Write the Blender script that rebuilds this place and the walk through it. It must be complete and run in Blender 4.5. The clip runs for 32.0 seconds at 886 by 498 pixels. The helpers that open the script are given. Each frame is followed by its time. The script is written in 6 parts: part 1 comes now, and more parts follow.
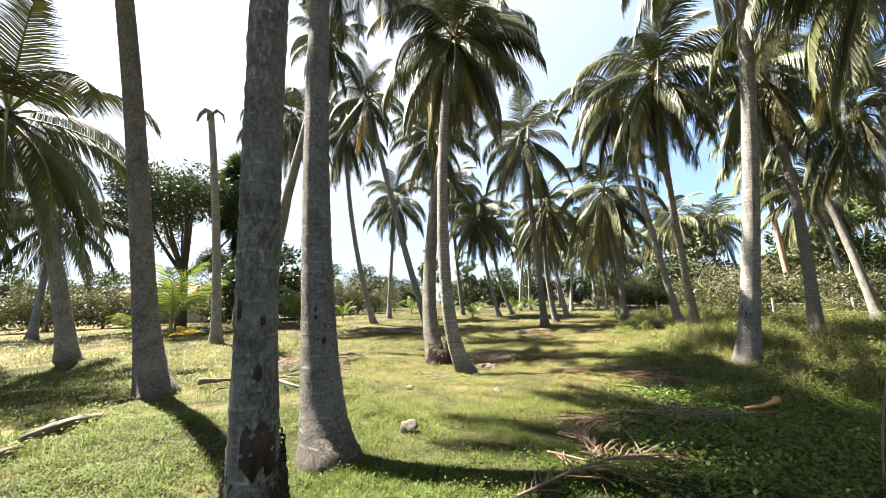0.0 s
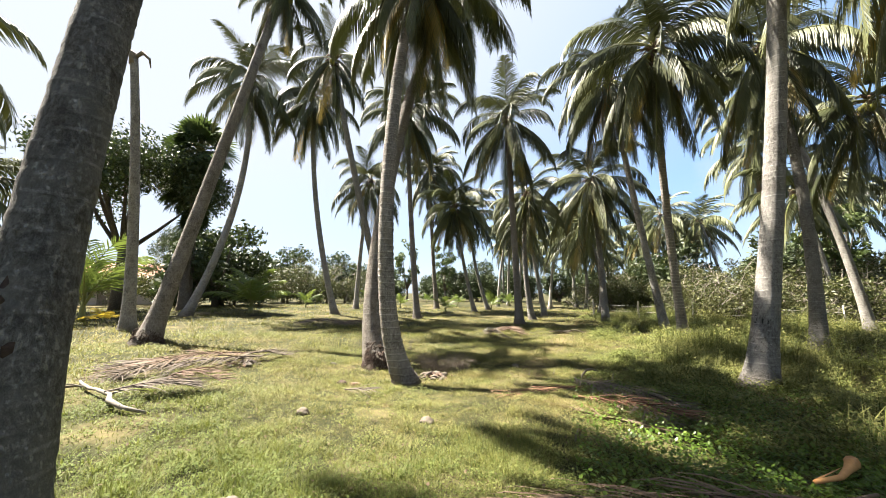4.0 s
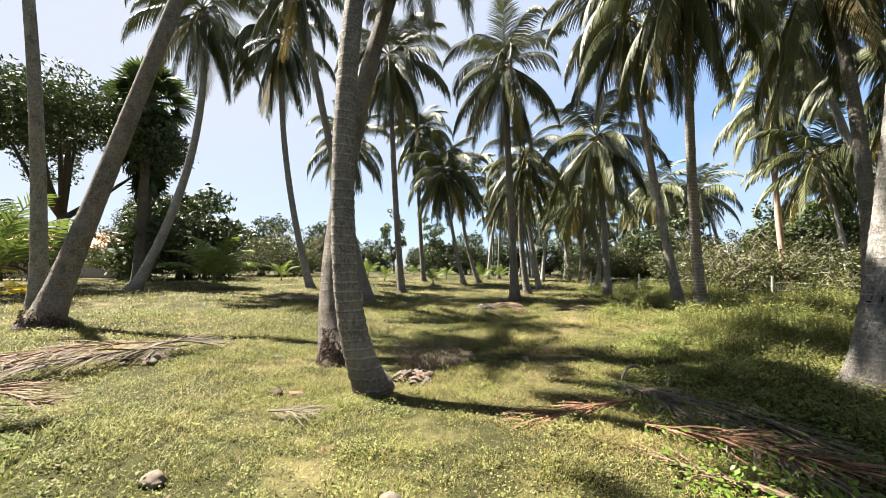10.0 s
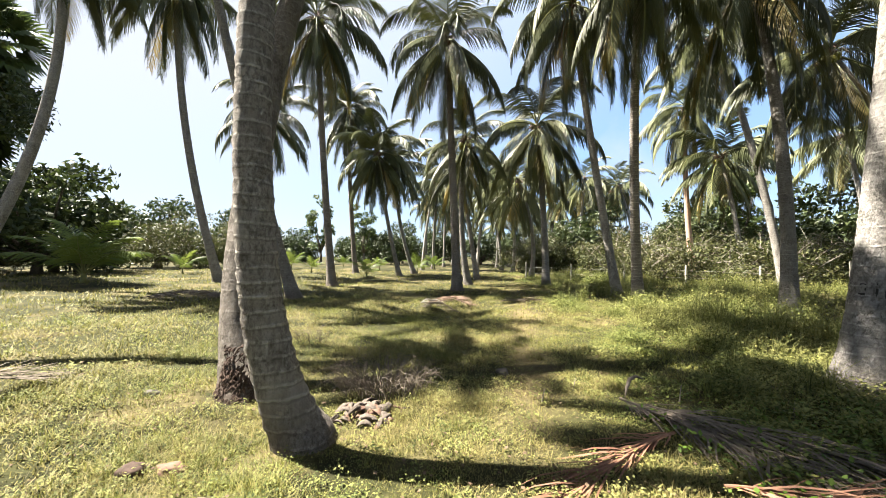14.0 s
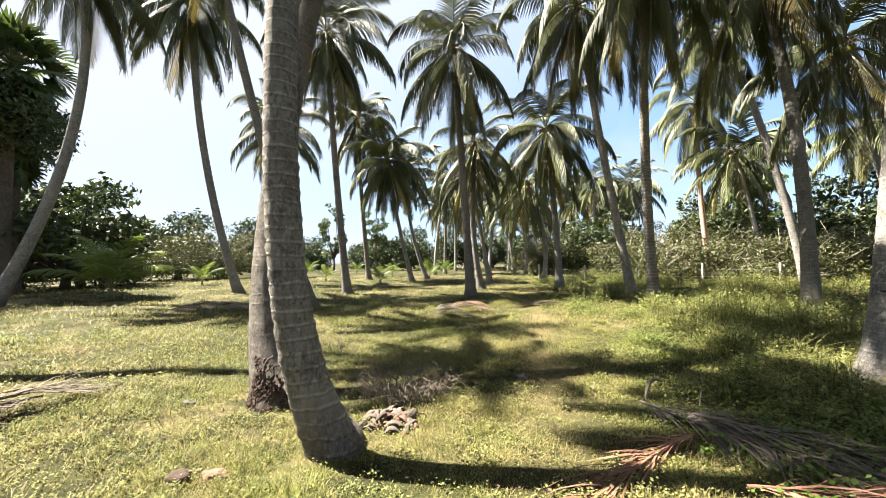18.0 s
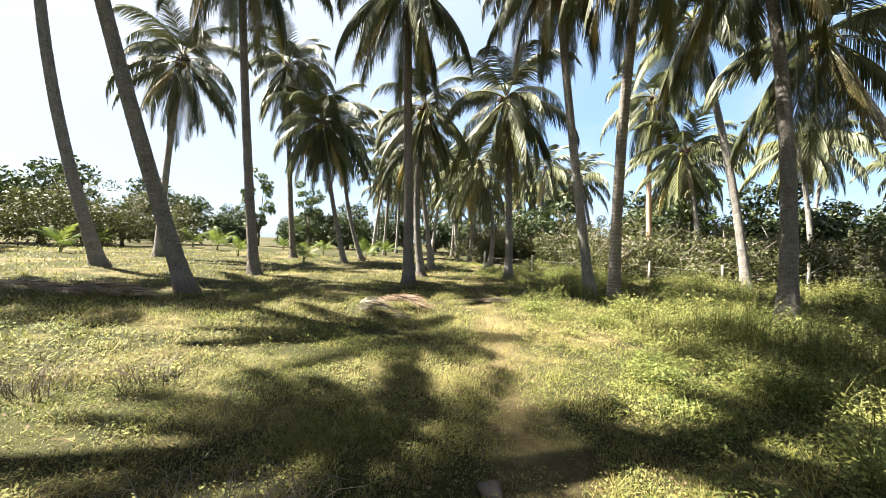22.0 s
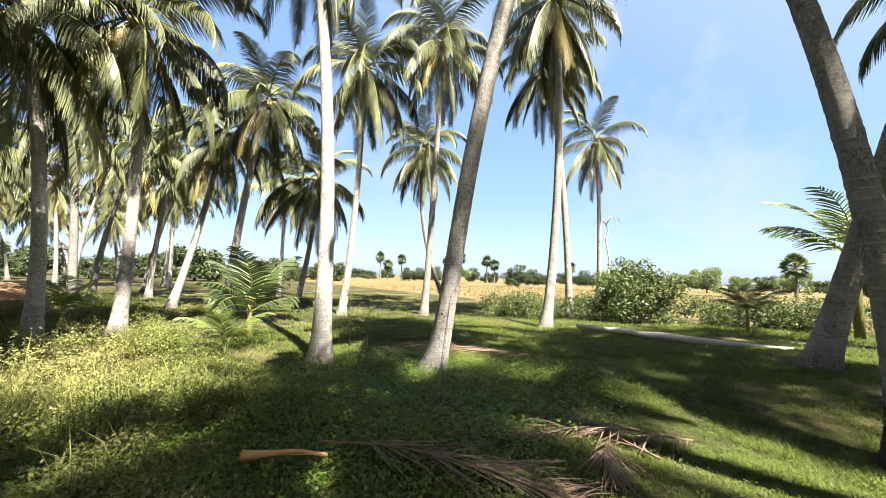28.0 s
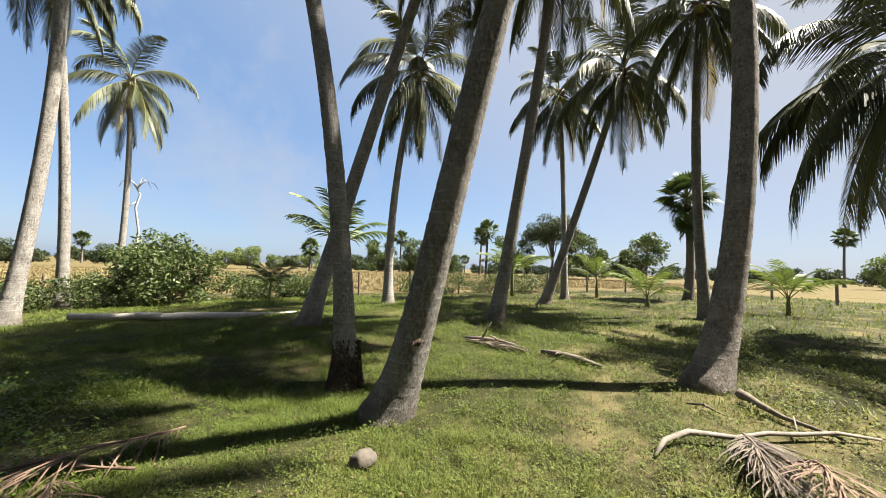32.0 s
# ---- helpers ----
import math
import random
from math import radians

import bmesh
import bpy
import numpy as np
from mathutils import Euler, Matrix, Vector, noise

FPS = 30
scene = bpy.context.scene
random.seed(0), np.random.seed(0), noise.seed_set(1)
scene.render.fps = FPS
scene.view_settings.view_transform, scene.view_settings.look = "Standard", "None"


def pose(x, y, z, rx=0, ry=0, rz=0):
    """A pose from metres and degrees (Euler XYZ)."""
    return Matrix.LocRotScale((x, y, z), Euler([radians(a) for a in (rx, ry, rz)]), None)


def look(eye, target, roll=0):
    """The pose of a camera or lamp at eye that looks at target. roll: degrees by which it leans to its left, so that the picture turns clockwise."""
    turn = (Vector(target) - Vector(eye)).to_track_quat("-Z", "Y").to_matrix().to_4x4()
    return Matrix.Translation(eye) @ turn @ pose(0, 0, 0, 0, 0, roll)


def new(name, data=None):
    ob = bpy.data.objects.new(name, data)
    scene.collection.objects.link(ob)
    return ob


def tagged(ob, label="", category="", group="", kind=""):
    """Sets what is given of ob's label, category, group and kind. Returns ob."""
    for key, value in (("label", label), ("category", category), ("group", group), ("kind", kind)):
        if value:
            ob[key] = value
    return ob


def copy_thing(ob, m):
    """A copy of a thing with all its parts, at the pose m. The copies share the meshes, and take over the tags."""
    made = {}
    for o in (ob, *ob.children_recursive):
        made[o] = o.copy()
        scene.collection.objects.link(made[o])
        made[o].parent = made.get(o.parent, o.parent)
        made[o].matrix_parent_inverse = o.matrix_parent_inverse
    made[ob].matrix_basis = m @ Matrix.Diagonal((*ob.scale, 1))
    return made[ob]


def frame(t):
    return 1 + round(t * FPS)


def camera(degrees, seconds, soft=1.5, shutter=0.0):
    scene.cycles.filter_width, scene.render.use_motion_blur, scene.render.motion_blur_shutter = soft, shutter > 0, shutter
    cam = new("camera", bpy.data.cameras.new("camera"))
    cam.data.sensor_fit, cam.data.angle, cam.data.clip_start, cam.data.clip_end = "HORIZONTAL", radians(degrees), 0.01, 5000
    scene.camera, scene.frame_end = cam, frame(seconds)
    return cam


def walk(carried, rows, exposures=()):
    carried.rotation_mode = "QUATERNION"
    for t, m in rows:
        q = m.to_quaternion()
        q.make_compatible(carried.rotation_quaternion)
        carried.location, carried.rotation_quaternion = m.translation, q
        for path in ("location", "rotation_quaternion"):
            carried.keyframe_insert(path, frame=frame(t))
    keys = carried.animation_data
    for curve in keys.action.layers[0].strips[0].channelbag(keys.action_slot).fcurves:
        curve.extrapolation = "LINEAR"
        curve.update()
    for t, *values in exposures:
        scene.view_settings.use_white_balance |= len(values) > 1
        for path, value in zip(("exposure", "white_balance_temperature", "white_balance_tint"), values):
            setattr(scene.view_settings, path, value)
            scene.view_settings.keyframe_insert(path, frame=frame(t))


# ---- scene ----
cam = camera(102.5, 32.0, soft=0.7)

PATH = [
    (0, (1.843, 3.740, 1.484), (1.122, 5.583, 1.770), -2.3),
    (0.5, (1.751, 3.973, 1.492), (0.977, 5.788, 1.815), -1.7),
    (1, (1.737, 4.159, 1.470), (0.980, 5.993, 1.724), -3.1),
    (1.5, (1.817, 4.392, 1.435), (1.029, 6.215, 1.672), -3.4),
    (2, (1.846, 4.636, 1.406), (1.012, 6.447, 1.560), -2.4),
    (2.5, (1.825, 4.950, 1.400), (0.988, 6.751, 1.637), -1.3),
    (4.5, (1.880, 5.801, 1.409), (1.344, 7.713, 1.643), -0.4),
    (5, (1.823, 5.961, 1.398), (1.394, 7.910, 1.530), -1.3),
    (5.5, (1.836, 6.005, 1.403), (1.496, 7.972, 1.519), -0.4),
    (6, (1.875, 6.015, 1.409), (1.595, 7.989, 1.563), -0.1),
    (6.5, (1.932, 6.109, 1.417), (1.710, 8.093, 1.542), -1.1),
    (7, (1.980, 6.274, 1.390), (1.615, 8.236, 1.525), -1.3),
    (7.5, (1.938, 6.425, 1.358), (1.351, 8.336, 1.402), -0.6),
    (8, (1.668, 6.643, 1.338), (1.111, 8.553, 1.541), -1.6),
    (8.5, (1.521, 6.810, 1.342), (0.890, 8.704, 1.458), -2.0),
    (9, (1.435, 7.052, 1.341), (0.784, 8.937, 1.492), -3.1),
    (9.5, (1.393, 7.277, 1.355), (0.772, 9.174, 1.467), -2.4),
    (10, (1.308, 7.406, 1.342), (0.724, 9.316, 1.439), 0.1),
    (10.5, (1.122, 7.600, 1.362), (0.651, 9.537, 1.515), 0.2),
    (11, (0.956, 7.784, 1.363), (0.658, 9.759, 1.470), 1.0),
    (11.5, (0.911, 7.998, 1.347), (0.680, 9.983, 1.414), -0.1),
    (12, (0.870, 8.237, 1.333), (0.600, 10.218, 1.366), -1.6),
    (12.5, (0.724, 8.413, 1.327), (0.530, 10.403, 1.343), -0.8),
    (13, (0.654, 8.472, 1.342), (0.527, 10.468, 1.348), 0.4),
    (13.5, (0.689, 8.466, 1.340), (0.551, 10.460, 1.391), -0.2),
    (14, (0.699, 8.457, 1.346), (0.498, 10.446, 1.388), -0.0),
    (14.5, (0.698, 8.455, 1.341), (0.397, 10.430, 1.421), 0.6),
    (15, (0.706, 8.447, 1.338), (0.314, 10.406, 1.428), -0.2),
    (15.5, (0.701, 8.451, 1.339), (0.310, 10.410, 1.426), -0.3),
    (17.5, (0.692, 8.284, 1.430), (0.332, 10.250, 1.508), -0.6),
    (18, (0.643, 8.336, 1.403), (0.382, 10.317, 1.468), -1.6),
    (18.5, (0.663, 8.628, 1.374), (0.483, 10.620, 1.366), -1.8),
    (19, (0.728, 8.941, 1.367), (0.568, 10.934, 1.292), -1.1),
    (19.5, (0.714, 9.160, 1.347), (0.578, 11.153, 1.236), -0.2),
    (20, (0.644, 9.417, 1.383), (0.545, 11.415, 1.348), -0.1),
    (20.5, (0.644, 9.621, 1.363), (0.642, 11.619, 1.269), 0.9),
    (21, (0.697, 9.888, 1.342), (0.750, 11.887, 1.330), -1.0),
    (21.5, (0.699, 10.141, 1.318), (0.699, 12.140, 1.266), 0.5),
    (22, (0.599, 10.552, 1.379), (0.658, 12.551, 1.349), 2.1),
    (22.5, (0.601, 10.772, 1.421), (0.776, 12.762, 1.337), 1.9),
    (23, (0.776, 10.807, 1.447), (1.314, 12.733, 1.464), 1.4),
    (23.5, (0.884, 11.004, 1.480), (1.846, 12.757, 1.456), 3.9),
    (24, (0.931, 11.125, 1.482), (2.340, 12.542, 1.410), 3.7),
    (24.5, (0.906, 11.139, 1.503), (2.642, 12.130, 1.434), 4.1),
    (25, (0.887, 11.074, 1.498), (2.825, 11.564, 1.434), 5.0),
    (25.5, (0.896, 10.974, 1.508), (2.895, 11.035, 1.463), 5.1),
    (27.5, (0.766, 10.355, 1.555), (2.364, 9.159, 1.679), 2.0),
    (28, (0.772, 10.344, 1.606), (2.113, 8.868, 1.762), 1.8),
    (28.5, (0.859, 10.282, 1.619), (1.878, 8.567, 1.763), 2.3),
    (29, (0.817, 10.197, 1.601), (1.529, 8.332, 1.709), 1.6),
    (29.5, (0.689, 10.062, 1.601), (1.217, 8.141, 1.776), 2.5),
    (30, (0.582, 10.000, 1.593), (0.841, 8.023, 1.745), 1.6),
    (30.5, (0.523, 9.973, 1.584), (0.571, 7.978, 1.717), 0.3),
    (31, (0.521, 9.969, 1.585), (0.352, 7.979, 1.701), 0.5),
    (31.5, (0.518, 9.947, 1.579), (0.031, 8.010, 1.675), 1.1),
    (32, (0.545, 9.971, 1.603), (-0.229, 8.131, 1.712), 1.9),
]
walk(cam, [(t, look(eye, target, roll)) for t, eye, target, roll in PATH], [(0.0, 3.2), (2.5, 3.14), (5.0, 2.94), (8.5, 2.78), (13.0, 3.0), (18.0, 3.08), (19.0, 3.13), (20.0, 3.23), (21.0, 3.27), (22.2, 3.14), (24.0, 3.42), (25.5, 3.4), (27.5, 3.04), (29.0, 2.88), (30.5, 2.64), (32.0, 2.42)])

# ---- world and sun ----
SUN_AZ, SUN_EL = radians(282), radians(58)
world = bpy.data.worlds.new("sky")
scene.world = world
world.use_nodes = True
wn = world.node_tree
sky = wn.nodes.new("ShaderNodeTexSky")
sky.sky_type, sky.sun_disc = "NISHITA", False
sky.sun_elevation, sky.sun_rotation = SUN_EL, SUN_AZ
sky.air_density, sky.dust_density, sky.ozone_density = 1.0, 1.0, 1.6
# thin high cloud over the blue
cloud = wn.nodes.new("ShaderNodeTexNoise")
cloud.inputs["Scale"].default_value, cloud.inputs["Detail"].default_value, cloud.inputs["Roughness"].default_value = 3.2, 7.0, 0.6
veil = wn.nodes.new("ShaderNodeMapRange")
veil.inputs["From Min"].default_value, veil.inputs["From Max"].default_value = 0.5, 0.78
veil.inputs["To Min"].default_value, veil.inputs["To Max"].default_value = 0.08, 0.75
wn.links.new(cloud.outputs["Fac"], veil.inputs["Value"])
blend = wn.nodes.new("ShaderNodeMix")
blend.data_type = "RGBA"
blend.inputs[7].default_value = (2.3, 2.45, 2.78, 1)
haze = wn.nodes.new("ShaderNodeMix")
haze.data_type = "RGBA"
haze.inputs[0].default_value, haze.inputs[7].default_value = 0.66, (0.76, 1.39, 2.54, 1)
# the sky whitens towards the sun
aim = wn.nodes.new("ShaderNodeTexCoord")
dot = wn.nodes.new("ShaderNodeVectorMath")
dot.operation = "DOT_PRODUCT"
dot.inputs[1].default_value = (math.sin(SUN_AZ) * math.cos(SUN_EL), math.cos(SUN_AZ) * math.cos(SUN_EL), math.sin(SUN_EL))
wn.links.new(aim.outputs["Generated"], dot.inputs[0])
glow = wn.nodes.new("ShaderNodeMapRange")
glow.inputs["From Min"].default_value, glow.inputs["From Max"].default_value = 0.15, 0.75
glow.inputs["To Min"].default_value, glow.inputs["To Max"].default_value = 0.0, 0.95
wn.links.new(dot.outputs["Value"], glow.inputs["Value"])
most = wn.nodes.new("ShaderNodeMath")
most.operation = "MAXIMUM"
wn.links.new(glow.outputs[0], most.inputs[0])
wn.links.new(veil.outputs[0], most.inputs[1])
wn.links.new(most.outputs[0], blend.inputs[0])
wn.links.new(sky.outputs[0], haze.inputs[6])
wn.links.new(haze.outputs[2], blend.inputs[6])
wn.links.new(blend.outputs[2], wn.nodes["Background"].inputs[0])
wn.nodes["Background"].inputs[1].default_value = 0.05
sun = new("sun", bpy.data.lights.new("sun", "SUN"))
sun.data.energy, sun.data.angle, sun.data.color = 4.8, radians(0.6), (1.0, 0.93, 0.81)
to_sun = Vector((math.sin(SUN_AZ) * math.cos(SUN_EL), math.cos(SUN_AZ) * math.cos(SUN_EL), math.sin(SUN_EL)))
sun.matrix_world = look(to_sun * 50, (0, 0, 0))

# ---- materials ----


def material(name, build):
    m = bpy.data.materials.new(name)
    m.use_nodes = True
    t = m.node_tree
    t.nodes.clear()
    out = t.nodes.new("ShaderNodeOutputMaterial")
    t.links.new(build(t), out.inputs[0])
    return m


def ramp(t, fac, *stops):
    n = t.nodes.new("ShaderNodeValToRGB")
    while len(n.color_ramp.elements) < len(stops):
        n.color_ramp.elements.new(0.5)
    for e, (p, c) in zip(n.color_ramp.elements, stops):
        e.position, e.color = p, (*c, 1)
    t.links.new(fac, n.inputs[0])
    return n.outputs[0]


def noise_tex(t, vec, scale, detail=4.0, rough=0.55):
    n = t.nodes.new("ShaderNodeTexNoise")
    n.inputs["Scale"].default_value, n.inputs["Detail"].default_value, n.inputs["Roughness"].default_value = scale, detail, rough
    if vec is not None:
        t.links.new(vec, n.inputs["Vector"])
    return n.outputs["Fac"]


def mix_rgb(t, fac, a, b, mode="MIX"):
    n = t.nodes.new("ShaderNodeMix")
    n.data_type, n.blend_type = "RGBA", mode
    for s, v in ((0, fac), (6, a), (7, b)):
        if hasattr(v, "is_linked"):
            t.links.new(v, n.inputs[s])
        else:
            n.inputs[s].default_value = v if s == 0 else (*v, 1)
    return n.outputs[2]


def maths(t, op, a, b=0.0):
    n = t.nodes.new("ShaderNodeMath")
    n.operation = op
    for s, v in ((0, a), (1, b)):
        if hasattr(v, "is_linked"):
            t.links.new(v, n.inputs[s])
        else:
            n.inputs[s].default_value = v
    return n.outputs[0]


def object_coords(t):
    return t.nodes.new("ShaderNodeTexCoord").outputs["Object"]


def world_coords(t):
    return t.nodes.new("ShaderNodeNewGeometry").outputs["Position"]


def bump(t, height, strength, distance):
    n = t.nodes.new("ShaderNodeBump")
    n.inputs["Strength"].default_value, n.inputs["Distance"].default_value = strength, distance
    t.links.new(height, n.inputs["Height"])
    return n.outputs[0]


def surface(t, colour, rough, normal=None, spec=0.3):
    n = t.nodes.new("ShaderNodeBsdfPrincipled")
    n.inputs["Roughness"].default_value = rough
    n.inputs["Specular IOR Level"].default_value = spec
    t.links.new(colour, n.inputs["Base Color"])
    if normal is not None:
        t.links.new(normal, n.inputs["Normal"])
    return n.outputs[0]


def leaf_surface(t, colour, through_colour, rough, share):
    """A thin leaf: glossy skin over a body that lets some light through."""
    front = surface(t, colour, rough, spec=0.22)
    back = t.nodes.new("ShaderNodeBsdfTranslucent")
    t.links.new(through_colour, back.inputs[0])
    m = t.nodes.new("ShaderNodeMixShader")
    m.inputs[0].default_value = share
    t.links.new(front, m.inputs[1])
    t.links.new(back.outputs[0], m.inputs[2])
    return m.outputs[0]


def leaf_material(name, dark, light, through_dark, through_light, rough=0.45, share=0.3, island=False, patch=0.0, dry=(0.45, 0.375, 0.16)):
    def build(t):
        if island:
            fac = t.nodes.new("ShaderNodeNewGeometry").outputs["Random Per Island"]
        else:
            fac = t.nodes.new("ShaderNodeObjectInfo").outputs["Random"]
        grain = noise_tex(t, world_coords(t), 1.3, 3.0) if not patch else noise_tex(t, world_coords(t), 2.6, 5.0, 0.7)
        both = maths(t, "ADD", maths(t, "MULTIPLY", fac, 0.5 if patch else 0.6), maths(t, "MULTIPLY", grain, 0.65 if patch else 0.5))
        low, high = (0.3, 0.82) if patch else (0.15, 0.85)
        col = ramp(t, both, (low, dark), (high, light))
        thr = ramp(t, both, (low, through_dark), (high, through_light))
        if patch:
            where = t.nodes.new("ShaderNodeSeparateXYZ")
            t.links.new(world_coords(t), where.inputs[0])
            up = t.nodes.new("ShaderNodeMapRange")
            up.inputs["From Min"].default_value, up.inputs["From Max"].default_value = 6.0, 10.0
            up.inputs["To Min"].default_value, up.inputs["To Max"].default_value = -0.04, 0.05
            t.links.new(where.outputs[1], up.inputs["Value"])
            n1 = maths(t, "ADD", noise_tex(t, world_coords(t), 0.55, 5.0, 0.65), up.outputs[0])
            p = ramp(t, maths(t, "ADD", n1, maths(t, "MULTIPLY", maths(t, "SUBTRACT", fac, 0.5), 0.22)), (0.46, (0, 0, 0)), (0.64, (1, 1, 1)))
            some = maths(t, "MULTIPLY", p, patch)
            col, thr = mix_rgb(t, some, col, dry), mix_rgb(t, some, thr, dry)
            lush = t.nodes.new("ShaderNodeMapRange")
            lush.inputs["From Min"].default_value, lush.inputs["From Max"].default_value = 9.6, 6.6
            lush.inputs["To Min"].default_value, lush.inputs["To Max"].default_value = 0.0, 0.82
            t.links.new(where.outputs[1], lush.inputs["Value"])
            col, thr = mix_rgb(t, lush.outputs[0], col, (0.066, 0.1, 0.013)), mix_rgb(t, lush.outputs[0], thr, (0.12, 0.155, 0.018))
        return leaf_surface(t, col, thr, rough, share)

    return material(name, build)


M_FROND = leaf_material("palm_leaf", (0.026, 0.032, 0.012), (0.125, 0.134, 0.059), (0.035, 0.046, 0.011), (0.1, 0.108, 0.03), rough=0.5, share=0.05)
M_FROND_OLD = leaf_material("palm_leaf_yellowing", (0.13, 0.11, 0.035), (0.28, 0.215, 0.075), (0.16, 0.13, 0.035), (0.28, 0.21, 0.06), rough=0.5, share=0.16)
M_FROND_ORANGE = leaf_material("palm_leaf_orange", (0.4, 0.16, 0.03), (0.5, 0.24, 0.05), (0.55, 0.22, 0.03), (0.6, 0.3, 0.05))
M_FROND_YOUNG = leaf_material("young_palm_leaf", (0.05, 0.08, 0.018), (0.12, 0.155, 0.042), (0.1, 0.15, 0.025), (0.2, 0.25, 0.05), rough=0.5, share=0.25)
M_FAN = leaf_material("fan_palm_leaf", (0.025, 0.042, 0.017), (0.06, 0.085, 0.028), (0.05, 0.08, 0.02), (0.1, 0.14, 0.035), rough=0.45, share=0.15)
M_LEAF = leaf_material("tree_leaf", (0.025, 0.042, 0.014), (0.08, 0.105, 0.032), (0.05, 0.08, 0.02), (0.13, 0.17, 0.04), rough=0.5, share=0.2, island=True)
M_LEAF_LIGHT = leaf_material("tree_leaf_pale", (0.06, 0.085, 0.028), (0.13, 0.16, 0.055), (0.1, 0.15, 0.035), (0.22, 0.27, 0.07), rough=0.5, share=0.25, island=True)
# darker copy of tree_leaf: the dimness of backlit crowns is put into its colour
M_LEAF_DIM = leaf_material("dimmed_tree_leaf", (0.018, 0.03, 0.013), (0.055, 0.07, 0.026), (0.03, 0.05, 0.013), (0.08, 0.11, 0.03), rough=0.5, share=0.12, island=True)
M_SCRUB = leaf_material("scrub_leaf", (0.02, 0.028, 0.01), (0.095, 0.105, 0.036), (0.045, 0.06, 0.014), (0.11, 0.125, 0.033), rough=0.5, share=0.18, island=True, patch=0.2, dry=(0.13, 0.1, 0.05))
M_GRASS = leaf_material("grass_blade", (0.026, 0.034, 0.008), (0.24, 0.23, 0.058), (0.1, 0.12, 0.022), (0.225, 0.24, 0.052), rough=0.6, share=0.3, island=True, patch=0.55, dry=(0.235, 0.18, 0.085))
M_HERB = leaf_material("herb_leaf", (0.022, 0.034, 0.008), (0.155, 0.174, 0.045), (0.066, 0.09, 0.016), (0.17, 0.2, 0.042), rough=0.75, share=0.3, island=True, patch=0.2)
M_CREEPER = leaf_material("creeper_leaf", (0.034, 0.068, 0.009), (0.1, 0.155, 0.02), (0.08, 0.14, 0.013), (0.16, 0.23, 0.024), rough=0.4, share=0.3, island=True)
M_STUBBLE = leaf_material("straw", (0.09, 0.07, 0.03), (0.26, 0.2, 0.095), (0.1, 0.08, 0.03), (0.22, 0.17, 0.08), rough=0.7, share=0.2, island=True)


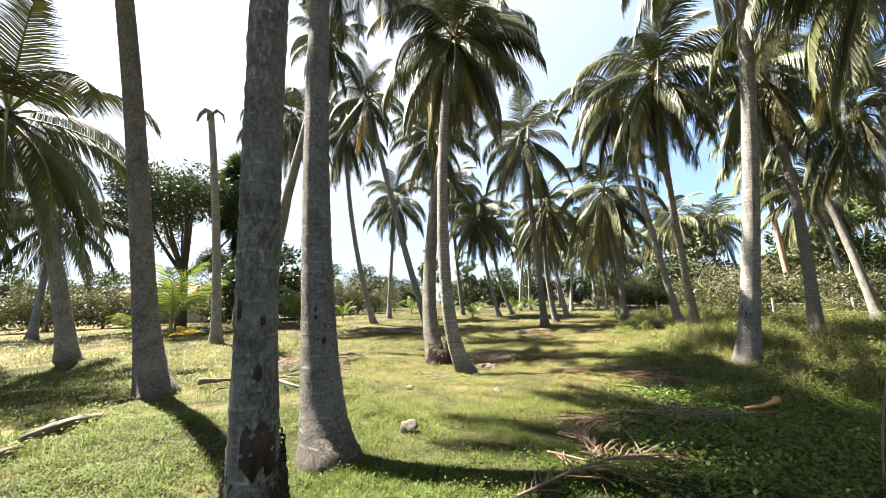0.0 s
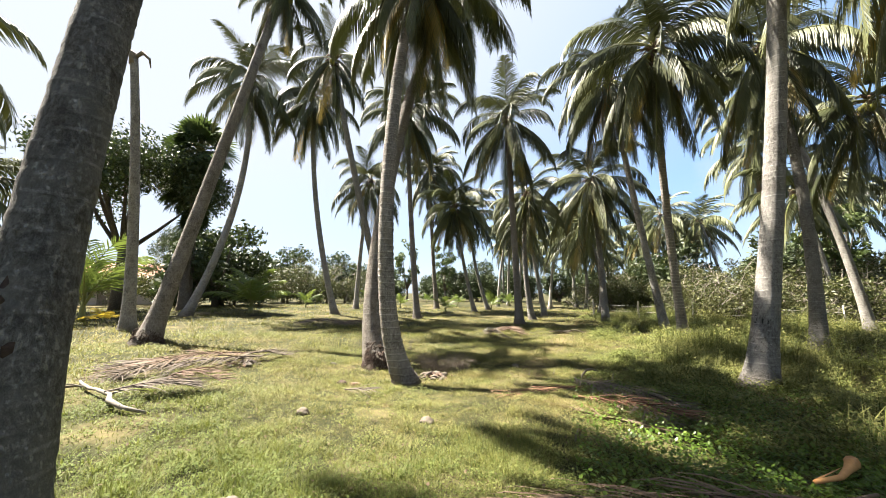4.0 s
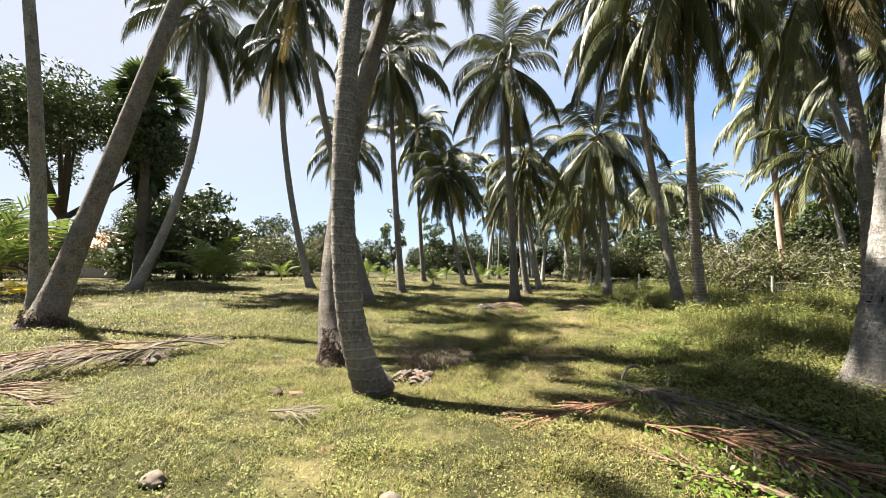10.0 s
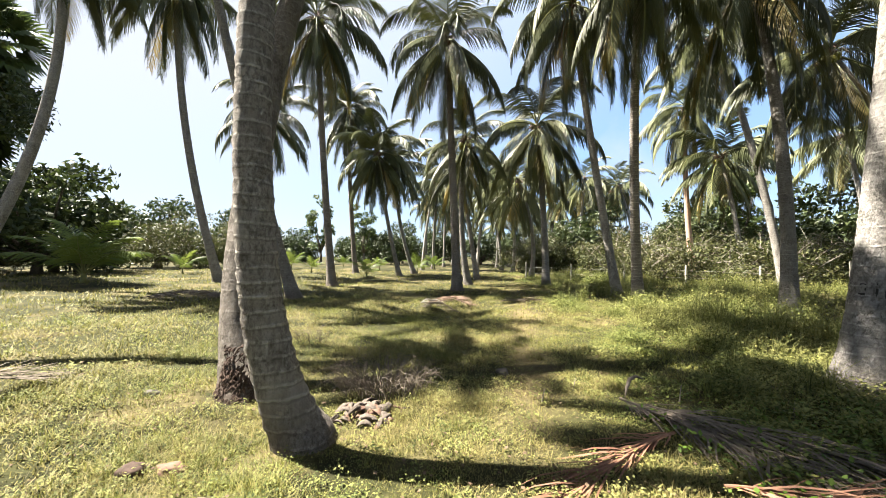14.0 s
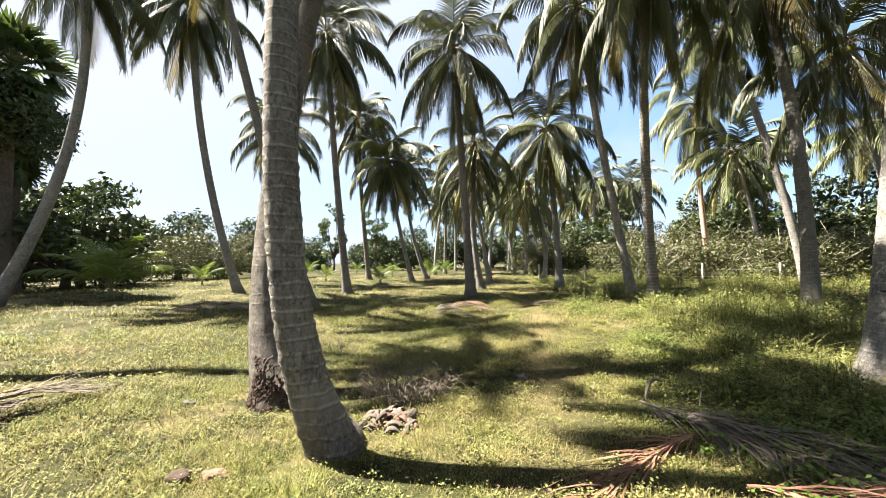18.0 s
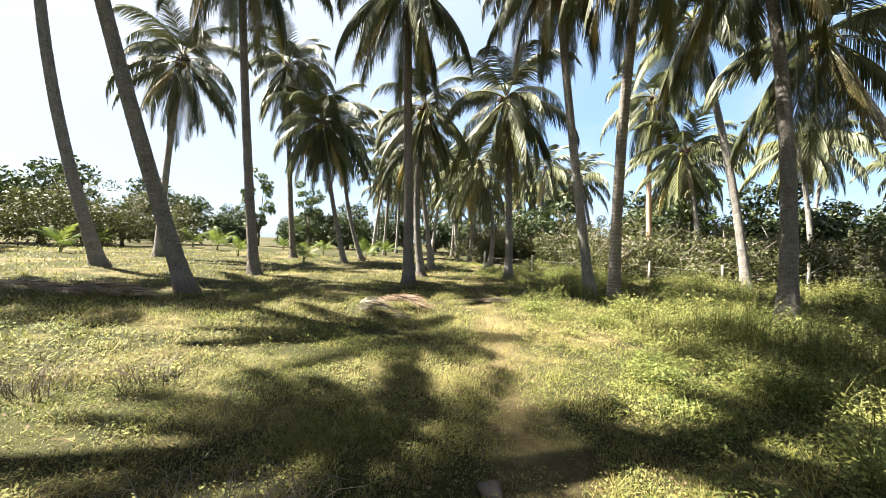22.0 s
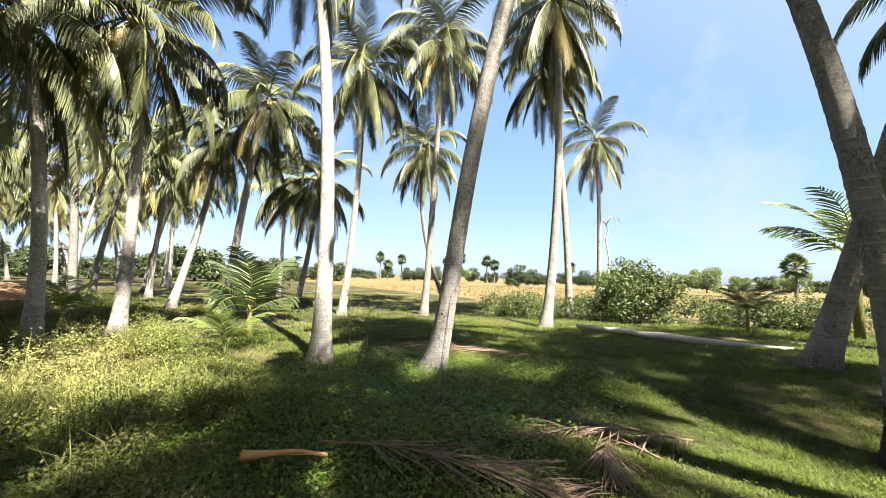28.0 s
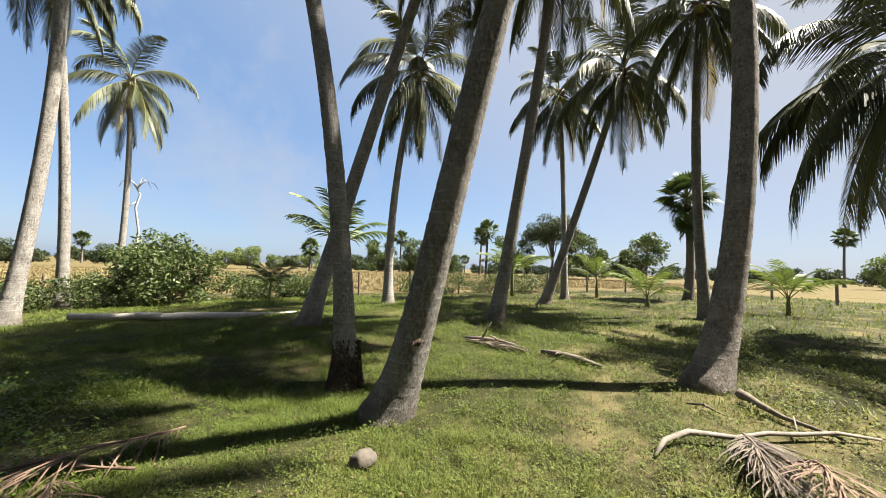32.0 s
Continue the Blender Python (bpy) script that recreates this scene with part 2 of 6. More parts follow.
def trunk_build(base_grey, pale, rings):
    def build(t):
        o = object_coords(t)
        sep = t.nodes.new("ShaderNodeSeparateXYZ")
        t.links.new(o, sep.inputs[0])
        stretch = t.nodes.new("ShaderNodeMapping")
        stretch.inputs["Scale"].default_value = (1, 1, 0.55)
        t.links.new(o, stretch.inputs[0])
        streak = t.nodes.new("ShaderNodeMapping")
        streak.inputs["Scale"].default_value = (1, 1, 0.16)
        t.links.new(o, streak.inputs[0])
        grain = noise_tex(t, stretch.outputs[0], 9.0, 8.0, 0.7)
        crack = noise_tex(t, streak.outputs[0], 38.0, 6.0, 0.7)
        blotch = noise_tex(t, o, 3.1, 5.0, 0.6)
        tone = t.nodes.new("ShaderNodeObjectInfo").outputs["Random"]
        both = maths(t, "ADD", maths(t, "MULTIPLY", grain, 0.6), maths(t, "MULTIPLY", tone, 0.35))
        col = ramp(t, both, (0.2, tuple(0.6 * v for v in base_grey)), (0.5, base_grey), (0.8, pale))
        # pale broken rims of the leaf scars, one to every tenth of a metre
        warp = maths(t, "ADD", maths(t, "MULTIPLY", sep.outputs[2], 62.0), maths(t, "MULTIPLY", blotch, 5.0))
        wave = maths(t, "SINE", warp)
        broken = ramp(t, noise_tex(t, o, 8.5, 5.0, 0.65), (0.48 if rings < 1.5 else 0.38, (0, 0, 0)), (0.6 if rings < 1.5 else 0.52, (1, 1, 1)))
        rim = ramp(t, wave, (0.7, (0, 0, 0)), (0.97, (1, 1, 1)))
        rim = maths(t, "MULTIPLY", rim, broken)
        col = mix_rgb(t, maths(t, "MULTIPLY", rim, min(0.85, 0.42 * rings)), col, tuple((1.1 if rings < 1.5 else 1.3) * v for v in pale))
        # a darker band just below each rim, stronger on bolder rings
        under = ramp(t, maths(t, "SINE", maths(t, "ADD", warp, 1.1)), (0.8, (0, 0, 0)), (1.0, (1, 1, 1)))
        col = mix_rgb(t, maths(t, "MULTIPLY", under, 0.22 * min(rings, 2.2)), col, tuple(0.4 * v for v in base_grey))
        lichen = ramp(t, noise_tex(t, o, 24.0, 6.0, 0.75), (0.53, (0, 0, 0)), (0.6, (1, 1, 1)))
        col = mix_rgb(t, maths(t, "MULTIPLY", lichen, 0.35), col, (0.4, 0.375, 0.335))
        dark = ramp(t, noise_tex(t, stretch.outputs[0], 34.0, 9.0, 0.8), (0.45, (0, 0, 0)), (0.6, (1, 1, 1)))
        patch = ramp(t, blotch, (0.36, (0.15, 0.15, 0.15)), (0.54, (1, 1, 1)))
        col = mix_rgb(t, maths(t, "MULTIPLY", maths(t, "MULTIPLY", dark, patch), 0.7), col, (0.055, 0.044, 0.037))
        stain = ramp(t, noise_tex(t, stretch.outputs[0], 5.0, 6.0, 0.7), (0.54, (0, 0, 0)), (0.66, (1, 1, 1)))
        col = mix_rgb(t, maths(t, "MULTIPLY", stain, 0.5), col, (0.07, 0.057, 0.048))
        foot = ramp(t, maths(t, "ADD", sep.outputs[2], maths(t, "MULTIPLY", blotch, 0.7)), (0.38, (1, 1, 1)), (0.72, (0, 0, 0)))
        col = mix_rgb(t, maths(t, "MULTIPLY", foot, 0.75), col, (0.07, 0.055, 0.044))
        height = maths(t, "ADD", maths(t, "ADD", grain, maths(t, "MULTIPLY", crack, 0.5)), maths(t, "MULTIPLY", blotch, 0.6))
        height = maths(t, "ADD", height, maths(t, "MULTIPLY", rim, 0.35 * min(rings, 1.5)))
        return surface(t, col, 0.88, bump(t, maths(t, "ADD", height, maths(t, "MULTIPLY", dark, -0.35)), 1.0, 0.025), 0.1)

    return build


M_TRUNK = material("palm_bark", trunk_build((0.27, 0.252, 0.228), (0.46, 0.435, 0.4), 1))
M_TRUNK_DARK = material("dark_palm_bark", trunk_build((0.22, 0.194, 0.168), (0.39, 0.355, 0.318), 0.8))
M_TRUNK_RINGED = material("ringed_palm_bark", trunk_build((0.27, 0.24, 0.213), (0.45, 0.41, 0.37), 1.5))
# pale, lichened bark; sun and glare on some trunks are put into this colour too
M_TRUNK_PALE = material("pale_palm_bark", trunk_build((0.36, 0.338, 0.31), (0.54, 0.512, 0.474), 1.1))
M_BARK = material("tree_bark", trunk_build((0.12, 0.1, 0.078), (0.21, 0.19, 0.16), 0))


def simple(name, a, b, scale, rough=0.8, spec=0.2, rel=0.5, depth=0.01):
    def build(t):
        o = object_coords(t)
        f = noise_tex(t, o, scale, 6.0, 0.65)
        g = noise_tex(t, o, scale * 5.3, 4.0, 0.6)
        both = maths(t, "ADD", maths(t, "MULTIPLY", f, 0.65), maths(t, "MULTIPLY", g, 0.35))
        return surface(t, ramp(t, both, (0.3, a), (0.7, b)), rough, bump(t, both, rel, depth), spec)

    return material(name, build)


M_RACHIS = simple("green_rachis", (0.09, 0.1, 0.034), (0.18, 0.175, 0.064), 6, 0.5)
M_DRY = simple("dry_frond", (0.07, 0.043, 0.029), (0.215, 0.15, 0.108), 7, 0.8)
M_DRY_RED = simple("reddish_frond", (0.095, 0.044, 0.026), (0.24, 0.13, 0.086), 7, 0.8)
M_DRY_GREY = simple("weathered_frond", (0.05, 0.04, 0.032), (0.18, 0.148, 0.122), 9, 0.85)
M_BUTT = simple("frond_butt", (0.36, 0.17, 0.06), (0.55, 0.3, 0.12), 8, 0.6)
M_NUT = simple("green_nut", (0.12, 0.14, 0.03), (0.3, 0.25, 0.06), 5, 0.4)
M_HUSK = simple("old_husk", (0.04, 0.031, 0.025), (0.16, 0.132, 0.11), 20, 0.9)
M_HUSK_PINK = simple("husk_fibre", (0.07, 0.04, 0.028), (0.18, 0.115, 0.085), 18, 0.9)
M_LITTER = simple("leaf_litter", (0.045, 0.03, 0.02), (0.15, 0.105, 0.065), 9, 0.85)
M_LOG = simple("bleached_log", (0.22, 0.2, 0.175), (0.5, 0.47, 0.43), 5, 0.8)
M_STICK = simple("grey_wood", (0.08, 0.068, 0.057), (0.28, 0.245, 0.21), 12, 0.85)
M_POST = simple("post_wood", (0.1, 0.08, 0.06), (0.24, 0.2, 0.16), 6, 0.85)
M_POST_PALE = simple("concrete_post", (0.28, 0.26, 0.22), (0.42, 0.39, 0.34), 8, 0.85)
M_EARTH = simple("earth_mound", (0.17, 0.1, 0.06), (0.33, 0.21, 0.125), 2.5, 0.95)
M_STONE = simple("stone", (0.05, 0.045, 0.038), (0.12, 0.108, 0.095), 14, 0.9)
M_NUT_OLD = simple("grey_nut", (0.05, 0.043, 0.035), (0.13, 0.112, 0.092), 12, 0.9)
M_WALL = simple("far_wall", (0.34, 0.29, 0.24), (0.48, 0.42, 0.36), 0.6, 0.9)
M_ROOF = simple("far_roof", (0.25, 0.11, 0.07), (0.4, 0.2, 0.13), 1.5, 0.85)
M_PAINT = simple("dark_paint", (0.02, 0.02, 0.02), (0.04, 0.035, 0.03), 20, 0.7)
M_PINK = simple("pinkish_bark", (0.36, 0.23, 0.17), (0.52, 0.36, 0.28), 7, 0.85)
M_FLAKED = simple("flaked_bark", (0.02, 0.015, 0.012), (0.085, 0.055, 0.042), 14, 0.9)
M_TWIG = simple("dark_twigs", (0.05, 0.04, 0.032), (0.2, 0.165, 0.13), 6, 0.9)
M_WIRE = simple("fence_wire", (0.2, 0.18, 0.16), (0.3, 0.28, 0.25), 30, 0.5, 0.5)


def ground_build(t):
    w = world_coords(t)
    sep = t.nodes.new("ShaderNodeSeparateXYZ")
    t.links.new(w, sep.inputs[0])
    big = noise_tex(t, w, 0.35, 5.0, 0.6)
    mid = noise_tex(t, w, 1.7, 6.0, 0.65)
    fine = noise_tex(t, w, 14.0, 6.0, 0.7)
    both = maths(t, "ADD", maths(t, "MULTIPLY", mid, 0.55), maths(t, "MULTIPLY", fine, 0.45))
    green = ramp(t, both, (0.36, (0.014, 0.014, 0.006)), (0.55, (0.03, 0.031, 0.011)), (0.75, (0.07, 0.068, 0.023)))
    straw = ramp(t, both, (0.3, (0.07, 0.055, 0.028)), (0.7, (0.16, 0.128, 0.064)))
    dry = ramp(t, maths(t, "ADD", maths(t, "MULTIPLY", big, 0.6), maths(t, "MULTIPLY", mid, 0.4)), (0.5, (0, 0, 0)), (0.6, (1, 1, 1)))
    col = mix_rgb(t, maths(t, "MULTIPLY", dry, 0.7), green, straw)
    soil = ramp(t, noise_tex(t, w, 3.3, 6.0, 0.7), (0.62, (0, 0, 0)), (0.7, (1, 1, 1)))
    col = mix_rgb(t, maths(t, "MULTIPLY", soil, 0.5), col, (0.17, 0.11, 0.07))
    # a trodden path that runs north through the grove
    off = maths(t, "SUBTRACT", sep.outputs[0], maths(t, "ADD", maths(t, "MULTIPLY", maths(t, "SUBTRACT", sep.outputs[1], 12.0), 0.1), 1.2))
    off = maths(t, "ADD", maths(t, "ABSOLUTE", off), maths(t, "MULTIPLY", mid, 0.9))
    trod = ramp(t, off, (0.45, (1, 1, 1)), (0.85, (0, 0, 0)))
    north = ramp(t, maths(t, "MULTIPLY", maths(t, "SUBTRACT", sep.outputs[1], 10.0), 0.5), (0.0, (0, 0, 0)), (1.0, (1, 1, 1)))
    tan = ramp(t, fine, (0.35, (0.15, 0.1, 0.057)), (0.65, (0.27, 0.2, 0.11)))
    col = mix_rgb(t, maths(t, "MULTIPLY", maths(t, "MULTIPLY", trod, north), 0.3), col, tan)
    # the stubble of the paddy beyond the fence, south and far out to the west and east
    edge = maths(t, "ADD", maths(t, "MULTIPLY", sep.outputs[1], -1.0), maths(t, "MULTIPLY", sep.outputs[0], -0.2))
    edge = maths(t, "ADD", edge, maths(t, "MULTIPLY", mid, 2.0))
    south = ramp(t, maths(t, "MULTIPLY", maths(t, "SUBTRACT", edge, 9.6), 1.0), (0.0, (0, 0, 0)), (0.8, (1, 1, 1)))
    west = ramp(t, maths(t, "MULTIPLY", maths(t, "SUBTRACT", maths(t, "MULTIPLY", sep.outputs[0], -1.0), 25.0), 0.5), (0.0, (0, 0, 0)), (1.0, (1, 1, 1)))
    paddy_n = noise_tex(t, w, 0.08, 6.0, 0.6)
    paddy = ramp(t, maths(t, "ADD", maths(t, "MULTIPLY", paddy_n, 0.6), maths(t, "MULTIPLY", fine, 0.4)), (0.35, (0.068, 0.056, 0.024)), (0.55, (0.105, 0.083, 0.037)), (0.7, (0.065, 0.066, 0.026)))
    low = ramp(t, maths(t, "MULTIPLY", maths(t, "SUBTRACT", 30.0, sep.outputs[1]), 0.1), (0.0, (0, 0, 0)), (1.0, (1, 1, 1)))
    field = maths(t, "MAXIMUM", south, maths(t, "MULTIPLY", west, low))
    col = mix_rgb(t, field, col, paddy)
    return surface(t, col, 0.95, bump(t, both, 0.8, 0.05), 0.1)


M_GROUND = material("grassy_ground", ground_build)

# ---- mesh tools ----
nrs = np.random.RandomState(11)


def ground_z(x, y):
    """The lie of the land: it rises gently to the west and on a low hump to the south."""
    return float(ground_np(np.float64(x), np.float64(y)))


def ground_np(x, y):
    base = 0.12 - 0.03 * np.clip(x, -16.0, 6.0) * (np.abs(y) < 60) + 0.25 * np.exp(-((x + 1) ** 2 + (y - 1) ** 2) / 40.0) - 0.14 / (1 + np.exp(np.clip((9.2 - y) / 0.5, -30, 30))) / (1 + np.exp(np.clip((x - 0.6) / 0.5, -30, 30)))
    base = base - 0.13 * np.exp(-((x + 0.2) ** 2 + (y - 6.1) ** 2) / 2.4)
    bumps = 0.02 * (np.sin(x * 1.7 + 0.6 * y) + np.sin(y * 2.1 - 0.8 * x))
    return base + bumps * np.clip((44 - np.hypot(x, y - 9)) / 8, 0, 1)


def mesh_from(name, verts, faces, mats, smooth=False, face_mat=None):
    """One mesh from arrays of corners and of equal-sided faces."""
    verts, faces = np.asarray(verts, np.float32), np.asarray(faces, np.int32)
    m = bpy.data.meshes.new(name)
    n, k = faces.shape
    m.vertices.add(len(verts))
    m.vertices.foreach_set("co", verts.ravel())
    m.loops.add(n * k)
    m.loops.foreach_set("vertex_index", faces.ravel())
    m.polygons.add(n)
    m.polygons.foreach_set("loop_start", np.arange(0, n * k, k, dtype=np.int32))
    m.polygons.foreach_set("loop_total", np.full(n, k, np.int32))
    if face_mat is not None:
        m.polygons.foreach_set("material_index", np.asarray(face_mat, np.int32))
    m.polygons.foreach_set("use_smooth", np.full(n, smooth))
    for mat in mats:
        m.materials.append(mat)
    m.update(calc_edges=True)
    return m


def join_pieces(pieces):
    vs, fs, off = [], [], 0
    for v, f in pieces:
        vs.append(np.asarray(v, float).reshape(-1, 3))
        fs.append(np.asarray(f, int) + off)
        off += len(vs[-1])
    return np.concatenate(vs), np.concatenate(fs)


def tube(points, radii, sides=8, cap=True, wobble=0.0, rg=None):
    """A tapered tube of quads along points."""
    pts = np.asarray(points, float)
    tang = np.gradient(pts, axis=0)
    tang /= np.linalg.norm(tang, axis=1)[:, None] + 1e-9
    ref = np.array([1.0, 0, 0]) if abs(tang[0][0]) < 0.8 else np.array([0, 1.0, 0])
    a = np.cross(tang, ref)
    a /= np.linalg.norm(a, axis=1)[:, None] + 1e-9
    b = np.cross(tang, a)
    ang = np.linspace(0, 2 * math.pi, sides, endpoint=False)
    r = np.asarray(radii, float)[:, None] * np.ones((1, sides))
    if wobble:
        r = r * (1 + wobble * (rg or nrs).uniform(-1, 1, r.shape))
    v = pts[:, None] + r[..., None] * (np.cos(ang)[None, :, None] * a[:, None] + np.sin(ang)[None, :, None] * b[:, None])
    n = len(pts)
    i, j = np.meshgrid(np.arange(n - 1), np.arange(sides), indexing="ij")
    k = (j + 1) % sides
    f = np.stack([i * sides + j, i * sides + k, (i + 1) * sides + k, (i + 1) * sides + j], -1).reshape(-1, 4)
    v = v.reshape(-1, 3)
    if cap:
        v = np.concatenate([v, pts[:1], pts[-1:]])
        top, ends = (n - 1) * sides, []
        for q in range(0, sides, 2):
            ends.append((len(v) - 2, (q + 2) % sides, (q + 1) % sides, q))
            ends.append((len(v) - 1, top + q, top + q + 1, top + (q + 2) % sides))
        f = np.concatenate([f, ends])
    return v, f


def part(name, mesh, parent, label="", m=None):
    ob = new(name, mesh)
    ob.parent = parent
    if m is not None:
        ob.matrix_basis = m
    if label:
        ob["label"] = label
    return ob


def thing(name, at, label, category, group="", kind="", turn=0.0):
    e = new(name)
    e.empty_display_size = 0.2
    e.matrix_basis = pose(*at, 0, 0, turn)
    return tagged(e, label, category, group, kind)


# ---- the ground ----
steps = [0.0]
while steps[-1] < 2600:
    steps.append(steps[-1] + (0.2 if steps[-1] < 12 else 0.5 if steps[-1] < 24 else 0.5 + (steps[-1] - 24) * 0.12))
half = np.array(steps)
axis = np.concatenate([-half[:0:-1], half])
gx, gy = np.meshgrid(axis, axis + 9.0, indexing="ij")
gz = ground_np(gx, gy)
na = len(axis)
ii, jj = np.meshgrid(np.arange(na - 1), np.arange(na - 1), indexing="ij")
gf = np.stack([ii * na + jj, (ii + 1) * na + jj, (ii + 1) * na + jj + 1, ii * na + jj + 1], -1).reshape(-1, 4)
ground = new("ground", mesh_from("ground", np.stack([gx, gy, gz], -1).reshape(-1, 3), gf, [M_GROUND], True))
tagged(ground, "uneven grassy ground of the palm grove running out into dry paddy stubble", "ground", kind="structure")

# ---- palm fronds ----


def frond_arrays(length, rise, sag, pairs, leaf, hang, seed, width=0.05, segs=12, fold=2, gap=0.14):
    """A feather leaf that starts at the origin along +x: its rib, then its leaflets. rise: first angle up; sag: how far it bends down."""
    rg = np.random.RandomState(seed)
    s = np.linspace(0, 1, segs + 1)
    ang = np.radians(rise) - np.radians(sag) * s**1.35
    d = length / segs
    x = np.concatenate([[0], np.cumsum(np.cos(ang[:-1]) * d)])
    z = np.concatenate([[0], np.cumsum(np.sin(ang[:-1]) * d)])
    side = 0.12 * length * rg.uniform(-1, 1) * s**2
    rib = np.stack([x, side, z], -1)
    rv, rf = tube(rib, 0.032 * (1 - 0.88 * s) * length / 3.6 + 0.003, 4, cap=False)
    pieces = []
    for sign in (-1, 1):
        for q in range(pairs):
            u = gap + (0.995 - gap) * (q + rg.uniform(0, 0.9)) / pairs
            if rg.random_sample() < 0.05:
                continue
            i = min(int(u * segs), segs - 1)
            w = u * segs - i
            p = rib[i] * (1 - w) + rib[i + 1] * w
            t_ = rib[i + 1] - rib[i]
            t_ = t_ / np.linalg.norm(t_)
            out = np.array([0, sign, 0.0])
            long = leaf * (0.45 + 0.75 * math.sin(math.pi * min(1.0, 0.12 + 0.88 * u) ** 0.8)) * rg.uniform(0.82, 1.08)
            lean = 0.55 + 0.5 * u
            way = t_ * lean + out * 0.85 + np.array([0, 0, 0.18])
            way /= np.linalg.norm(way)
            drop = hang * rg.uniform(0.8, 1.2)
            pts = [p]
            for k in range(fold):
                way = way + np.array([0, 0, -drop / fold])
                way /= np.linalg.norm(way)
                pts.append(pts[-1] + way * long / fold)
            across = np.cross(way, out)
            across = t_ * 0.9 + np.array([0, 0, 0.35])
            across /= np.linalg.norm(across)
            wid = width * np.interp(np.linspace(0, 1, fold + 1), [0, 0.35, 1], [0.7, 1.0, 0.12])
            v, f = [], []
            for k, c in enumerate(pts):
                v += [c - across * wid[k] / 2, c + across * wid[k] / 2]
            for k in range(fold):
                f.append((2 * k, 2 * k + 1, 2 * k + 3, 2 * k + 2))
            pieces.append((v, f))
    lv, lf = join_pieces(pieces)
    return rv, rf, lv, lf


def frond_mesh(name, mats, *args, **kw):
    rv, rf, lv, lf = frond_arrays(*args, **kw)
    v, f = join_pieces([(rv, rf), (lv, lf)])
    return mesh_from(name, v, f, mats, False, [0] * len(rf) + [1] * len(lf))


GREEN, OLD = [M_RACHIS, M_FROND], [M_RACHIS, M_FROND_OLD]
# upright, spreading, level and hanging leaves; three of each
NEAR_UP = [frond_mesh("frond_up", GREEN, 3.1, 68, 82, 92, 0.72, 0.6, 100 + k, width=0.038) for k in range(3)]
NEAR_MID = [frond_mesh("frond_mid", GREEN, 3.6, 50, 132, 104, 0.82, 1.2, 110 + k, width=0.04) for k in range(3)]
NEAR_LOW = [frond_mesh("frond_low", GREEN, 3.7, 0, 96, 104, 0.92, 2.0, 120 + k, width=0.041) for k in range(3)]
NEAR_HANG = [frond_mesh("frond_hang", GREEN, 3.8, -36, 58, 104, 0.95, 2.8, 130 + k, width=0.043) for k in range(3)]
NEAR_OLD = [frond_mesh("frond_old", OLD, 3.5, -54, 40, 66, 0.85, 2.1, 140 + k, width=0.043) for k in range(2)]
NEAR_SKIRT = [frond_mesh("frond_skirt", GREEN, 3.6, -64, 28, 96, 0.9, 2.8, 145 + k, width=0.044) for k in range(2)]
FAR_KW = dict(width=0.085, segs=7, fold=2)
FAR_UP = [frond_mesh("far_frond_up", GREEN, 3.1, 68, 82, 36, 0.75, 0.6, 200 + k, **FAR_KW) for k in range(2)]
FAR_MID = [frond_mesh("far_frond_mid", GREEN, 3.6, 44, 115, 40, 0.85, 1.1, 210 + k, **FAR_KW) for k in range(2)]
FAR_LOW = [frond_mesh("far_frond_low", GREEN, 3.7, 6, 94, 40, 0.9, 2.1, 220 + k, **FAR_KW) for k in range(2)]
FAR_HANG = [frond_mesh("far_frond_hang", GREEN, 3.7, -36, 54, 40, 0.9, 2.2, 230 + k, **FAR_KW) for k in range(2)]
FAR_OLD = [frond_mesh("far_frond_old", OLD, 3.4, -54, 40, 24, 0.85, 2.0, 240 + k, **FAR_KW) for k in range(1)]
FAR_SKIRT = [frond_mesh("far_frond_skirt", GREEN, 3.4, -64, 26, 36, 0.85, 2.2, 245, **FAR_KW)]
ORANGE = frond_mesh("frond_orange", [M_BUTT, M_FROND_ORANGE], 2.2, -70, 18, 34, 0.5, 1.7, 150)


def nut_mesh():
    bm = bmesh.new()
    bmesh.ops.create_icosphere(bm, subdivisions=2, radius=0.11)
    for v in bm.verts:
        v.co.z *= 1.25
        v.co *= 1 + 0.08 * math.cos(3 * math.atan2(v.co.y, v.co.x)) * (1 - abs(v.co.z) / 0.16)
    m = bpy.data.meshes.new("coconut")
    bm.to_mesh(m)
    bm.free()
    m.materials.append(M_NUT)
    return m


NUT = nut_mesh()


def bend(base, mid, top):
    """A smooth stem through three points, by height."""
    b, m, t = (np.asarray(q, float) for q in (base, mid, top))
    k = (m[2] - b[2]) / (t[2] - b[2])

    def at(s):
        s = np.asarray(s, float)[..., None]
        return b * (s - k) * (s - 1) / k + m * s * (s - 1) / (k * (k - 1)) + t * s * (s - k) / (1 - k)

    return at


